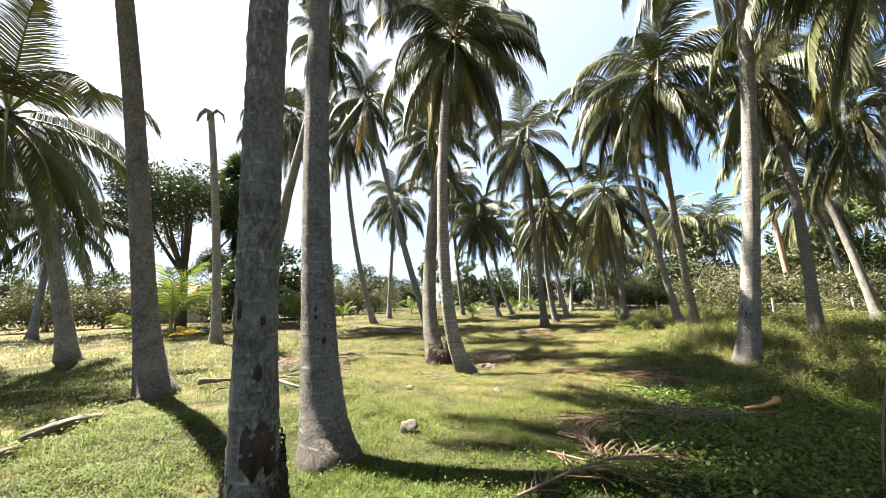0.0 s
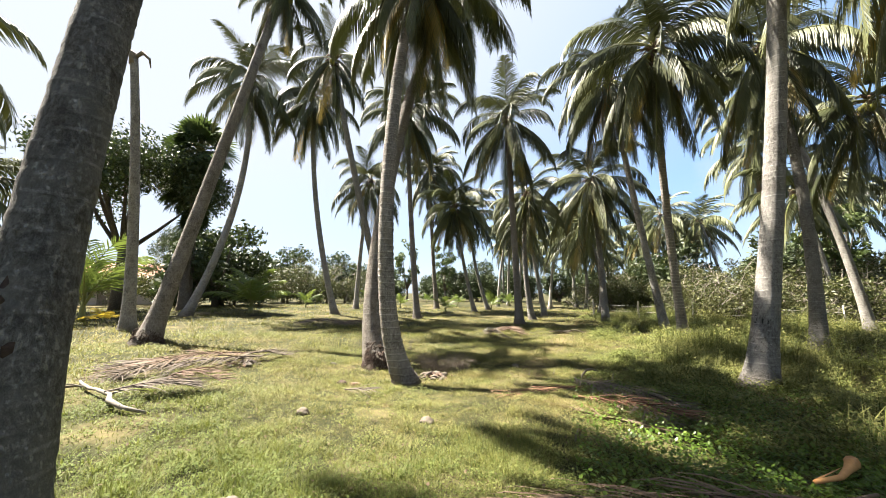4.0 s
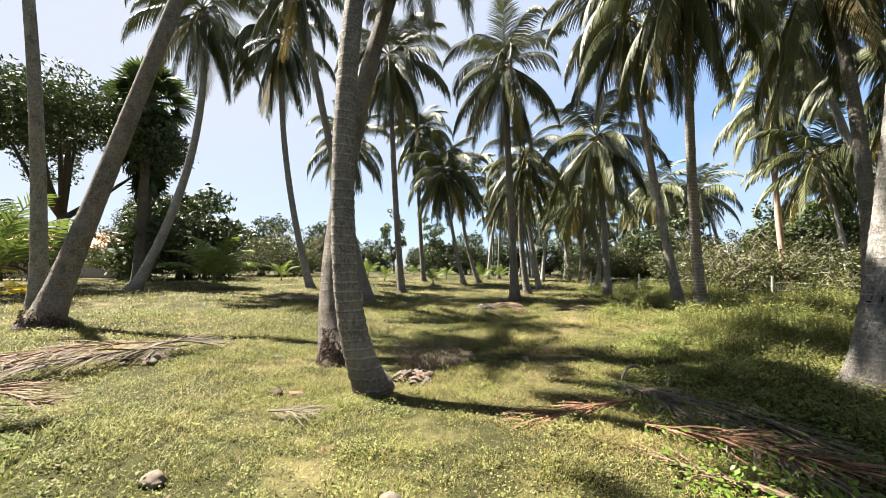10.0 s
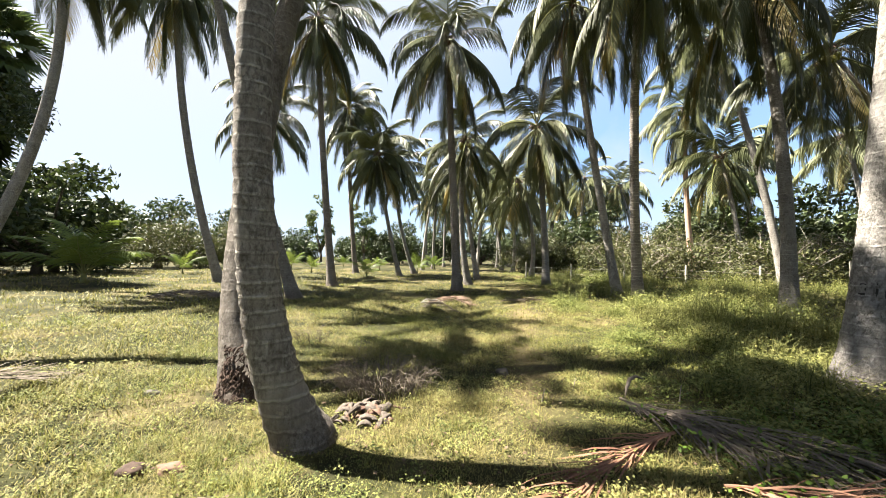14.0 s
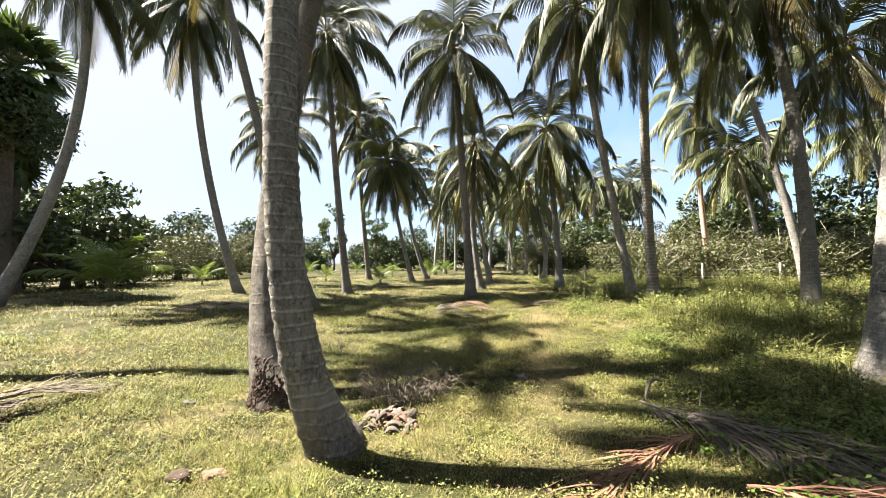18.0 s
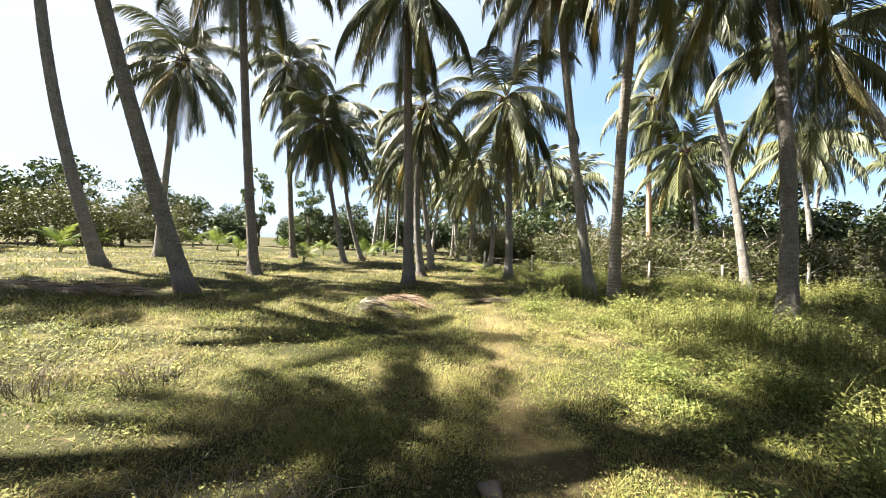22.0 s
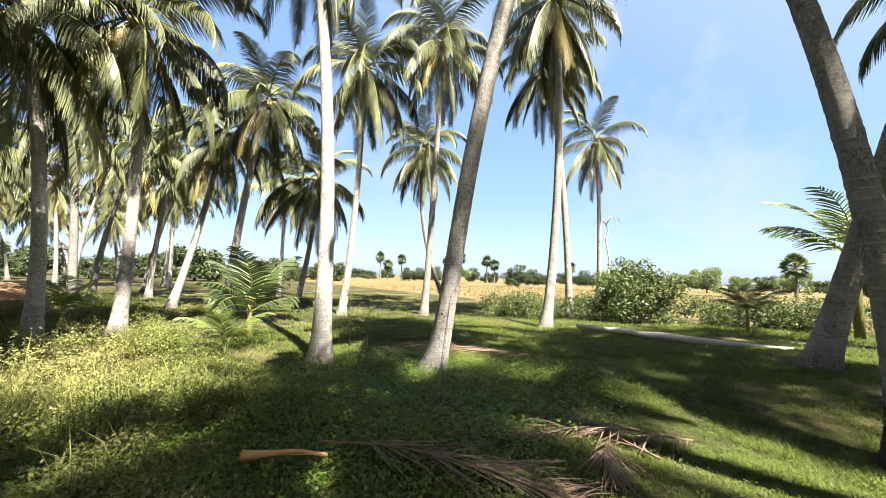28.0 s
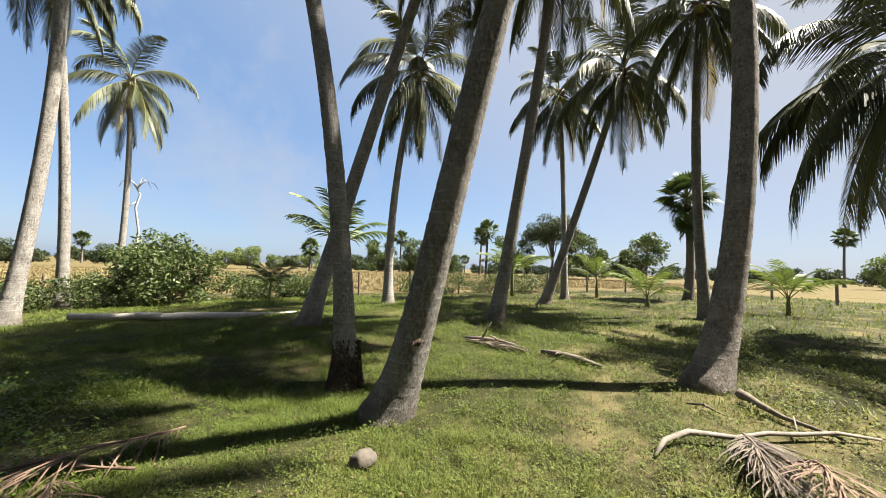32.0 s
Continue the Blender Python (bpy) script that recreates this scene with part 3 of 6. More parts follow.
def trunk_mesh(at, height, r, rings, sides, seed, flare=0.75, mat=None, relief=1.0):
    rg = np.random.RandomState(seed)
    n = max(rings * 2, 12)
    # a low step at each leaf scar
    s = np.linspace(0, 1, n + 1)
    h = s * height
    radius = r * (1.08 - 0.36 * s) * (1 + 0.5 * flare * np.exp(-h / 0.13) + 0.72 * flare * np.exp(-h / 0.6))
    if rings > 20:
        radius = radius * (1 + relief * (0.007 * np.where(np.arange(n + 1) % 2, 1, -1) + 0.009 * rg.uniform(-1, 1, n + 1)))
    pts = at(s)
    pts = np.concatenate([[pts[0] - [0, 0, 0.35]], pts])
    radius = np.concatenate([[radius[0] * 1.1], radius])
    v, f = tube(pts - pts[1], radius, sides, wobble=0.02, rg=rg)
    return mesh_from("trunk", v, f, [mat or M_TRUNK], True)


def bark_strip(at, b, h, r, flare, q0, q1, a0, a1, grow, mat):
    """A raised strip of bark between two heights and two bearings, ragged along its edges."""
    n = max(4, int(abs(a1 - a0) / 12))
    v, f = [], []
    for k in range(n + 1):
        a = radians(a0 + (a1 - a0) * k / n)
        thin = math.sin(math.pi * (k + 0.35) / (n + 0.7)) ** 0.45
        for q in (q0, q1):
            qq = 0.5 * (q0 + q1) + (q - 0.5 * (q0 + q1)) * (0.35 + 0.65 * thin) * (1 + 0.3 * math.sin(k * 2.3 + q * 9))
            rad = r * (1.08 - 0.36 * qq / h) * (1 + 0.5 * flare * math.exp(-qq / 0.13) + 0.72 * flare * math.exp(-qq / 0.6))
            c = at(qq / h) - np.asarray(b)
            for g in (0.93, grow):
                v.append((c[0] + rad * g * math.cos(a), c[1] + rad * g * math.sin(a), qq))
    for k in range(n):
        i, j = 4 * k, 4 * k + 4
        f += [(i + 1, j + 1, j + 3, i + 3), (i, i + 1, i + 3, i + 2)[::-1] if k == 0 else (i, j, j + 1, i + 1), (i + 2, i + 3, j + 3, j + 2)]
    return mesh_from("bark_strip", v, f, [mat], True)


def root_mesh(r, flare, seed, high=0.42):
    """Short thick roots that spill from the foot of a palm."""
    rg = np.random.RandomState(seed + 70)
    pieces = []
    for k in range(int(2800 * high)):
        a, q = rg.uniform(0, 2 * math.pi), rg.uniform(0.0, 1.0) ** 1.7 * high * (0.75 + 0.25 * math.sin(3 * k))
        c, s_ = math.cos(a), math.sin(a)
        r0 = r * 1.08 * (1 + 0.5 * flare * math.exp(-q / 0.13) + 0.72 * flare * math.exp(-q / 0.6))
        r1 = r0 + rg.uniform(0.002, 0.02)
        z1 = max(-0.05, q - rg.uniform(0.005, 0.05))
        t = a + rg.uniform(-0.16, 0.16)
        thick = rg.uniform(0.004, 0.009)
        pts = [(c * r0 * 0.9, s_ * r0 * 0.9, q + 0.01), (c * r1, s_ * r1, q), (math.cos(t) * r1 * 1.03, math.sin(t) * r1 * 1.03, z1)]
        pieces.append(tube(pts, [thick, thick * 1.2, thick * 0.5], 5, cap=True, wobble=0.35, rg=rg))
    return mesh_from("root_collar", *join_pieces(pieces), [M_FLAKED], True)


def heart_mesh(seed):
    """The stubs of old leaf stalks and brown fibre at the top of a trunk."""
    rg = np.random.RandomState(seed + 900)
    pieces = []
    for k in range(26):
        a, z0 = 2.4 * k + rg.uniform(-0.3, 0.3), rg.uniform(-0.55, 0.1)
        c, s_ = math.cos(a), math.sin(a)
        d = rg.uniform(0.22, 0.5)
        pts = [(c * 0.05, s_ * 0.05, z0), (c * (0.05 + d * 0.5), s_ * (0.05 + d * 0.5), z0 + d * 0.3), (c * (0.05 + d), s_ * (0.05 + d), z0 + d * rg.uniform(-0.5, 0.3))]
        pieces.append(tube(pts, [0.06, 0.035, 0.012], 5, cap=True, wobble=0.15, rg=rg))
    return mesh_from("crown_heart", *join_pieces(pieces), [M_DRY], True)


HEARTS = [heart_mesh(k) for k in range(3)]


def coconut_palm(base, mid, top, r=0.145, near=True, fronds=29, label="", seed=0, nuts=5, tilt=0.0, size=1.0, mat=None, orange=False, group="coconut palms", flare=0.75, marks=(), roots=False, foot=(0, 0), relief=1.0):
    rg = random.Random(seed * 31 + 5)
    bz = ground_z(base[0], base[1]) - 0.03
    b = (base[0], base[1], bz)
    h = top[2] - bz
    stem, kick = bend((b[0] - foot[0], b[1] - foot[1], bz), mid, top), np.array([foot[0], foot[1], 0.0])

    def at(u):
        return stem(u) + kick * np.exp(-np.asarray(u, float)[..., None] * h / 0.7)

    e = thing("coconut_palm", b, label or "tall coconut palm with a grey ringed trunk and drooping green fronds", "palm tree", group)
    rings = int(h / 0.1013) if near else int(h / 0.8)
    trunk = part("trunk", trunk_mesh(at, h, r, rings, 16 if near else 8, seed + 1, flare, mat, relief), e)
    if roots:
        part("root_collar", root_mesh(r, flare, seed, 0.42 if roots is True else roots), trunk, "dark mat of short black roots")
    for name, a0, a1, q0, q1, pm, text in marks:
        part(name, bark_strip(at, b, h, r, flare, q0, q1, a0, a1, 1.012, pm), trunk, text)
    top_of_trunk = Matrix.Translation(Vector(at(1.0)) - Vector(b))
    crown = part("crown", HEARTS[seed % 3], e, "green fronds round brown stubs of old stalks", top_of_trunk)
    sets = (NEAR_UP, NEAR_MID, NEAR_LOW, NEAR_HANG, NEAR_SKIRT, NEAR_OLD) if near else (FAR_UP, FAR_MID, FAR_LOW, FAR_HANG, FAR_SKIRT, FAR_OLD)
    for k in range(fronds):
        u = (k + 0.5) / fronds
        kind = 0 if u < 0.12 else 1 if u < 0.32 else 2 if u < 0.54 else 3 if u < 0.76 else 4 if u < 0.93 else 5
        az = k * 137.5 + rg.uniform(-14, 14)
        sc = size * rg.uniform(0.86, 1.08)
        m = Matrix.Translation((0, 0, 0.12 - 0.3 * u)) @ pose(0, 0, 0, tilt * math.cos(radians(az)), rg.uniform(-16, 16) if kind < 2 else rg.uniform(-9, 9), az) @ Matrix.Diagonal((sc, sc, sc, 1))
        part("frond", rg.choice(sets[kind]), crown, "yellowing old frond" if kind == 5 else "", m)
    for k in range(nuts):
        az = rg.uniform(0, 360)
        m = Matrix.Translation((0.24 * math.cos(radians(az)), 0.24 * math.sin(radians(az)), -0.25 - 0.16 * rg.random())) @ pose(0, 0, 0, rg.uniform(-30, 30), rg.uniform(-30, 30), az)
        part("coconut", NUT, crown, "", m)
    if orange:
        for az in (200, 235, 260):
            part("frond", ORANGE, crown, "dead orange-brown hanging frond", Matrix.Translation((0, 0, -0.1)) @ pose(0, 0, 0, 0, 0, az))
    return e


# ---- the palms nearest the walk ----
coconut_palm((-0.12, 5.47), (0.3, 5.12, 4.2), (2.35, 4.05, 11.5), 0.112, seed=1, relief=2.6, mat=M_TRUNK_PALE, roots=0.62, marks=[("bark_patch", -70, 12, 0.42, 0.7, M_FLAKED, "dark bare patch of flaked bark"), ("notch", -45, -25, 0.95, 1.04, M_FLAKED, "dark notch cut in the bark"), ("notch", -95, -80, 1.3, 1.42, M_FLAKED, ""), ("notch", -30, -18, 1.25, 1.32, M_FLAKED, "")], label="coconut palm with a dark-stained flaking foot and pale upper trunk")
coconut_palm((-0.39, 6.47), (-1.14, 7.13, 4.15), (-2.5, 9.2, 11.5), 0.15, seed=2, mat=M_TRUNK, foot=(0.13, -0.06), fronds=46, size=1.05, marks=[("notch", -62, -40, 1.2, 1.36, M_FLAKED, "dark notch cut in the bark"), ("notch", -58, -28, 1.0, 1.12, M_FLAKED, ""), ("notch", -75, -25, 0.92, 0.95, M_FLAKED, ""), ("notch", 70, 95, 0.75, 0.82, M_FLAKED, "")], label="leaning coconut palm with a widely flared grey foot", flare=0.75)
coconut_palm((-4.1, 7.22), (-5.02, 7.19, 4.2), (-5.2, 5.7, 13.3), 0.15, fronds=24, seed=3, mat=M_TRUNK_DARK, foot=(0.2, 0.02), label="coconut palm with a flared rooty foot on short grass")
coconut_palm((-1.52, 11.77), (-1.95, 12.9, 4.1), (-1.0, 15.7, 11.7), 0.16, seed=4, mat=M_TRUNK_DARK, foot=(0.27, 0.05), size=0.82, roots=0.55, label="coconut palm with a collar of black roots, leaning behind its neighbour")
coconut_palm((-0.56, 10.97), (-0.97, 11.05, 4.1), (-1.0, 12.4, 8.8), 0.128, seed=5, relief=3.6, mat=M_TRUNK_RINGED, flare=0.6, foot=(0.32, 0.1), fronds=42, size=0.86, label="slender ringed coconut palm with a bent foot beside a second palm")
coconut_palm((4.65, 12.6), (5.3, 12.8, 4.0), (5.8, 12.8, 11.0), 0.15, seed=6, relief=1.4, mat=M_TRUNK_PALE, marks=[("painted_mark", -166, -150, 1.1, 1.12, M_PAINT, "dark painted stroke"), ("painted_mark", -153, -149, 1.04, 1.11, M_PAINT, ""), ("painted_mark", -168, -150, 1.0, 1.02, M_PAINT, ""), ("painted_mark", -128, -122, 1.0, 1.12, M_PAINT, ""), ("painted_mark", -106, -102, 0.98, 1.06, M_PAINT, "")], label="pale coconut palm with a dark painted mark on its trunk")
coconut_palm((-7.51, 11.48), (-7.42, 12.75, 4.9), (-7.05, 14.5, 12.2), 0.17, size=0.62, seed=7, mat=M_TRUNK_DARK, roots=True, label="strongly leaning coconut palm with a black rooty foot", flare=0.9)
coconut_palm((-14.3, 17.2), (-13.45, 18.6, 5.9), (-13.3, 18.8, 12.6), 0.16, seed=8, label="curved coconut palm leaning out of the scrub")
coconut_palm((-9.98, 22.2), (-11.0, 21.45, 6.8), (-11.25, 21.3, 12.6), 0.15, seed=9, fronds=32, label="coconut palm with a long bowed trunk")
coconut_palm((-4.72, 18.47), (-5.7, 17.95, 4.3), (-7.0, 17.3, 11.3), 0.14, seed=10, fronds=24, size=0.72, label="slender coconut palm leaning away with yellowing lower fronds")
coconut_palm((-5.3, 22.55), (-5.6, 22.45, 4.4), (-5.9, 22.3, 11.2), 0.14, seed=11, fronds=40, mat=M_TRUNK_DARK)
coconut_palm((-7.6, 31.8), (-7.9, 31.7, 4.7), (-8.1, 31.6, 11.4), 0.15, seed=12, fronds=40, mat=M_TRUNK_DARK)
coconut_palm((-0.14, 22.15), (-0.3, 22.14, 4.3), (-0.5, 22.1, 9.9), 0.15, seed=13, fronds=32, mat=M_TRUNK_DARK, label="coconut palm with a dense skirt of hanging dark fronds")
coconut_palm((5.72, 20.33), (5.3, 19.5, 4.0), (4.9, 18.0, 9.4), 0.135, seed=14, fronds=36, relief=2.4, mat=M_TRUNK_RINGED, label="coconut palm with bold pale leaf-scar rings")
coconut_palm((5.33, 20.95), (4.72, 21.1, 4.2), (4.0, 21.4, 10.5), 0.13, seed=15, fronds=36, orange=True, label="leaning coconut palm with a hanging orange dead frond")
coconut_palm((8.05, 17.75), (8.4, 18.3, 4.0), (8.4, 19.3, 9.6), 0.145, seed=16)
coconut_palm((12.87, 24.0), (12.28, 24.6, 5.45), (11.3, 25.5, 11.2), 0.145, seed=17)
coconut_palm((13.05, 17.7), (12.36, 18.95, 3.5), (11.5, 20.5, 7.7), 0.13, seed=18, mat=M_TRUNK_PALE, label="thin coconut palm leaning far over the scrub")
coconut_palm((13.0, 30.3), (12.75, 30.45, 4.75), (12.75, 30.45, 10.1), 0.15, seed=19, mat=M_PINK, label="coconut palm with a pinkish bare lower trunk")
coconut_palm((7.9, 12.45), (7.87, 12.5, 3.4), (7.85, 12.6, 8.3), 0.125, seed=20, relief=2.4, mat=M_TRUNK_PALE, label="coconut palm with bold pale rings standing in herbs")
coconut_palm((9.5, 11.75), (9.43, 12.4, 3.2), (9.4, 12.9, 9.0), 0.13, seed=21)
coconut_palm((12.65, 10.5), (12.67, 10.7, 4.0), (12.7, 11.2, 7.2), 0.13, seed=22, mat=M_TRUNK_PALE)
coconut_palm((12.7, 9.1), (12.7, 9.05, 4.0), (12.76, 9.3, 8.3), 0.13, seed=23, relief=1.6, mat=M_TRUNK_PALE, label="coconut palm with a sunlit white trunk")
coconut_palm((17.2, 5.4), (17.1, 5.0, 4.7), (16.95, 4.4, 9.3), 0.15, seed=24, mat=M_TRUNK_PALE, label="leaning coconut palm with yellow old fronds")
coconut_palm((6.98, 6.83), (7.7, 6.5, 4.0), (9.6, 6.4, 11.4), 0.145, seed=25, mat=M_TRUNK, label="pale coconut palm with a wide foot in green creepers")
coconut_palm((5.0, 5.87), (3.95, 6.12, 4.0), (2.1, 5.2, 11.1), 0.135, seed=26, mat=M_TRUNK_PALE, foot=(0.15, 0.08), label="leaning coconut palm on shaded grass")
coconut_palm((6.5, -1.4), (6.15, -1.6, 6.6), (6.3, -1.5, 12.2), 0.15, seed=27, relief=1.6, label="tall straight coconut palm beside the paddy hedge")
coconut_palm((0.2, 2.1), (-0.8, 2.1, 4.2), (-2.75, 2.2, 11.2), 0.15, seed=28, label="strongly leaning coconut palm beside a fallen trunk")
coconut_palm((-2.4, -1.54), (-2.5, -1.5, 4.3), (-3.1, -1.35, 8.4), 0.13, size=0.85, fronds=26, seed=29)
coconut_palm((-3.87, 2.76), (-4.4, 3.1, 4.5), (-5.1, 3.5, 10.8), 0.14, seed=30)
coconut_palm((-7.7, -0.3), (-8.95, 0.7, 5.4), (-9.7, 1.3, 8.7), 0.14, size=0.85, fronds=26, seed=31, label="leaning coconut palm with a heavy dark crown")
coconut_palm((-10.3, -2.15), (-10.25, -2.25, 4.9), (-10.05, -2.4, 9.6), 0.12, size=0.85, fronds=26, seed=32)
coconut_palm((-10.05, 3.7), (-9.95, 3.55, 3.4), (-10.0, 3.65, 9.6), 0.13, size=0.85, fronds=26, seed=33)
coconut_palm((-9.6, 8.5), (-9.86, 7.9, 3.8), (-10.4, 7.3, 6.2), 0.15, seed=34, label="short leaning coconut palm with wide hanging fronds")
coconut_palm((13.5, 2.3), (13.3, 2.0, 5.0), (13.25, 1.95, 10.6), 0.13, seed=35)
coconut_palm((15.4, -6.2), (16.7, -5.0, 6.7), (16.6, -5.1, 9.8), 0.13, seed=36, label="coconut palm with a curved foot and a light open crown")
coconut_palm((11.5, -0.4), (11.3, -0.6, 6.6), (11.2, -0.7, 12.2), 0.13, seed=37)
coconut_palm((7.1, -4.9), (7.35, -4.8, 5.3), (8.0, -4.55, 11.8), 0.14, seed=38)
coconut_palm((8.5, -12.5), (8.4, -12.5, 5.8), (8.6, -12.45, 10.6), 0.14, seed=39, fronds=20, label="coconut palm with a thin bright crown at the paddy edge")
coconut_palm((0.2, 24.8), (-0.1, 24.75, 3.4), (0.14, 24.76, 6.8), 0.13, seed=40, fronds=24, size=0.8)
coconut_palm((-4.35, 30.8), (-5.25, 30.6, 4.5), (-5.75, 30.5, 7.9), 0.13, seed=41, fronds=40)
coconut_palm((-3.85, 33.3), (-4.95, 33.1, 4.4), (-5.2, 33.1, 8.0), 0.13, seed=42, near=False)
coconut_palm((0.6, 28.8), (0.06, 28.8, 3.6), (-0.4, 28.8, 6.7), 0.13, seed=43, fronds=24, size=0.8)
coconut_palm((3.65, 24.6), (3.55, 24.6, 3.4), (3.3, 24.65, 7.2), 0.14, seed=44, fronds=32, label="coconut palm with a broad sunlit crown of yellow-green fronds")
coconut_palm((4.0, 31.6), (4.1, 31.6, 2.75), (3.2, 31.7, 6.2), 0.13, seed=45, near=False)
coconut_palm((3.4, 37.7), (3.55, 37.7, 3.6), (3.1, 37.7, 6.5), 0.13, seed=46, near=False)
coconut_palm((14.4, 28.4), (14.1, 28.7, 3.9), (13.7, 29.0, 6.8), 0.12, seed=47, near=False)
coconut_palm((24.7, 0.0), (24.7, 0.0, 4.6), (24.75, 0.0, 7.7), 0.13, seed=48, near=False)
coconut_palm((18.9, 1.6), (18.6, 1.05, 4.4), (18.55, 0.95, 6.6), 0.13, seed=49)
coconut_palm((19.9, 6.7), (19.75, 5.9, 3.7), (19.6, 5.3, 8.1), 0.14, seed=50)
coconut_palm((15.9, 14.4), (15.8, 14.7, 5.7), (15.7, 15.0, 10.1), 0.12, seed=51)
coconut_palm((18.6, 15.8), (18.5, 16.4, 4.1), (18.35, 16.8, 7.8), 0.12, seed=52)
coconut_palm((14.8, 17.25), (14.6, 17.75, 5.7), (14.4, 18.25, 9.5), 0.12, seed=53, fronds=20)
coconut_palm((-21.7, 12.2), (-21.6, 12.4, 4.0), (-21.5, 12.6, 6.2), 0.14, seed=54, near=False)
coconut_palm((-24.0, 10.0), (-24.2, 10.2, 4.0), (-24.5, 10.4, 7.2), 0.14, seed=55, near=False)
coconut_palm((-11.5, 26.6), (-11.3, 26.75, 4.6), (-10.9, 27.0, 9.3), 0.14, seed=56, label="dark slim coconut palm beyond the leaning ones")

# a headless dead palm
dead_base = (-10.48, 12.78, ground_z(-10.48, 12.78) - 0.03)
dead = thing("dead_palm", dead_base, "dead headless coconut palm trunk with a withered bent tip", "dead tree")
stem_at = bend(dead_base, (-10.55, 12.6, 4.7), (-10.7, 12.3, 8.7))
part("trunk", trunk_mesh(stem_at, 8.6, 0.145, 100, 14, 91), dead)
tip = np.array([(-0.22, -0.48, 8.55), (-0.24, -0.5, 8.85), (-0.4, -0.55, 9.0), (-0.62, -0.62, 8.85), (-0.72, -0.66, 8.55)]) - (0, 0, dead_base[2] - 0.0)
part("withered_bud", mesh_from("withered_bud", *tube(tip, [0.12, 0.12, 0.1, 0.08, 0.03], 8, wobble=0.15), [M_POST], True), dead, "withered drooping bud")
tip2 = np.array([(-0.24, -0.5, 8.75), (0.0, -0.4, 8.95), (0.2, -0.3, 8.75), (0.26, -0.28, 8.45)]) - (0, 0, dead_base[2])
part("withered_bud", mesh_from("withered_stub", *tube(tip2, [0.06, 0.06, 0.04, 0.015], 6, wobble=0.15), [M_POST], True), dead)

# ---- far rows of palms, east and north ----


def far_palm(x, y, h, lean, az, seed):
    dx, dy = lean * math.cos(az), lean * math.sin(az)
    z = ground_z(x, y)
    coconut_palm((x, y), (x + dx * 0.35, y + dy * 0.35, z + h * 0.5), (x + dx, y + dy, z + h), 0.13, near=False, fronds=22, nuts=0, seed=seed, group="far rows of coconut palms", label="distant coconut palm of the grove with a slim pale trunk")


far_rnd = random.Random(23)
count = 0
for row in range(9):
    for col in range(7):
        x, y = 21.5 + row * 4.6 + far_rnd.uniform(-1.5, 1.5), 5.0 + col * 4.4 + far_rnd.uniform(-1.6, 1.6)
        ok = y > 10.5 - 0.26 * x and y < 0.75 * x + 4 and not (abs(x - 19) < 3 and abs(y - 13) < 3)
        if ok and far_rnd.random() < 0.86:
            far_palm(x, y, far_rnd.uniform(6.2, 9.6), far_rnd.uniform(0.3, 2.6), far_rnd.uniform(0, 6.3), 300 + count)
            count += 1
for row in range(6):
    for col in range(5):
        x, y = -5 + col * 4.5 + far_rnd.uniform(-1.6, 1.6), 40 + row * 5 + far_rnd.uniform(-1.6, 1.6)
        if far_rnd.random() < 0.75:
            far_palm(x, y, far_rnd.uniform(6, 9), far_rnd.uniform(0.3, 1.6), far_rnd.uniform(0, 6.3), 400 + count)
            count += 1
for x, y, h in ((21, 29, 8.0), (25, 33, 8.8), (18, 36, 7.6), (29, 38, 9.5), (34, 33, 8.2), (23, 42, 8.5)):
    far_palm(x, y, h, 0.9, x, 500 + int(x))

# ---- young palms ----
YOUNG = [M_RACHIS, M_FROND_YOUNG]
YF = [frond_mesh("young_frond", YOUNG, 2.1, 78 - 16 * k, 70, 26, 0.55, 0.5 + 0.2 * k, 160 + k, width=0.05, segs=9, gap=0.22) for k in range(3)]
YD = [frond_mesh("young_dark_frond", [M_RACHIS, M_FAN], 2.1, 74 - 18 * k, 60, 26, 0.6, 0.5 + 0.2 * k, 170 + k, width=0.055, segs=9, gap=0.22) for k in range(3)]
YY = [frond_mesh("young_yellow_frond", [M_RACHIS, leaf_material("yellow_palm_leaf", (0.4, 0.28, 0.03), (0.55, 0.4, 0.05), (0.5, 0.38, 0.04), (0.6, 0.46, 0.06))], 1.5, 66 - 20 * k, 80, 24, 0.5, 0.7, 180 + k, width=0.05, segs=8, gap=0.2) for k in range(2)]


def young_palm(x, y, size, stem=0.3, leaves=9, kinds=None, label="", seed=0, steep=0):
    rg = random.Random(seed)
    z = ground_z(x, y) - 0.02
    e = thing("young_palm", (x, y, z), label or "young coconut palm with fresh arching light-green fronds", "palm tree", "young palms")
    pts = [(0, 0, -0.1), (0, 0, stem * 0.5), (0, 0, stem), (0, 0, stem + 0.25 * size)]
    part("stem", mesh_from("stem", *tube(pts, [0.09 * size, 0.08 * size, 0.06 * size, 0.02], 8, wobble=0.08), [M_RACHIS], True), e)
    for k in range(leaves):
        az = k * 137.5 + rg.uniform(-15, 15)
        sc = size * rg.uniform(0.8, 1.05)
        part("frond", (kinds or YF)[k * 3 // leaves % len(kinds or YF)], e, "", Matrix.Translation((0, 0, stem)) @ pose(0, 0, 0, rg.uniform(-8, 8), rg.uniform(-6, 6) - steep, az) @ Matrix.Diagonal((sc, sc, sc, 1)))
    return e


young_palm(-13.2, 19.7, 1.15, 0.3, 14, YF + YD, seed=1)
young_palm(-14.0, 13.4, 1.35, 0.5, 9, seed=2, steep=16, label="tall young coconut palm with pale backlit fronds")
young_palm(-19.6, 15.1, 0.85, 0.3, 8, YY, seed=3, label="young coconut palm with bright yellow fronds")
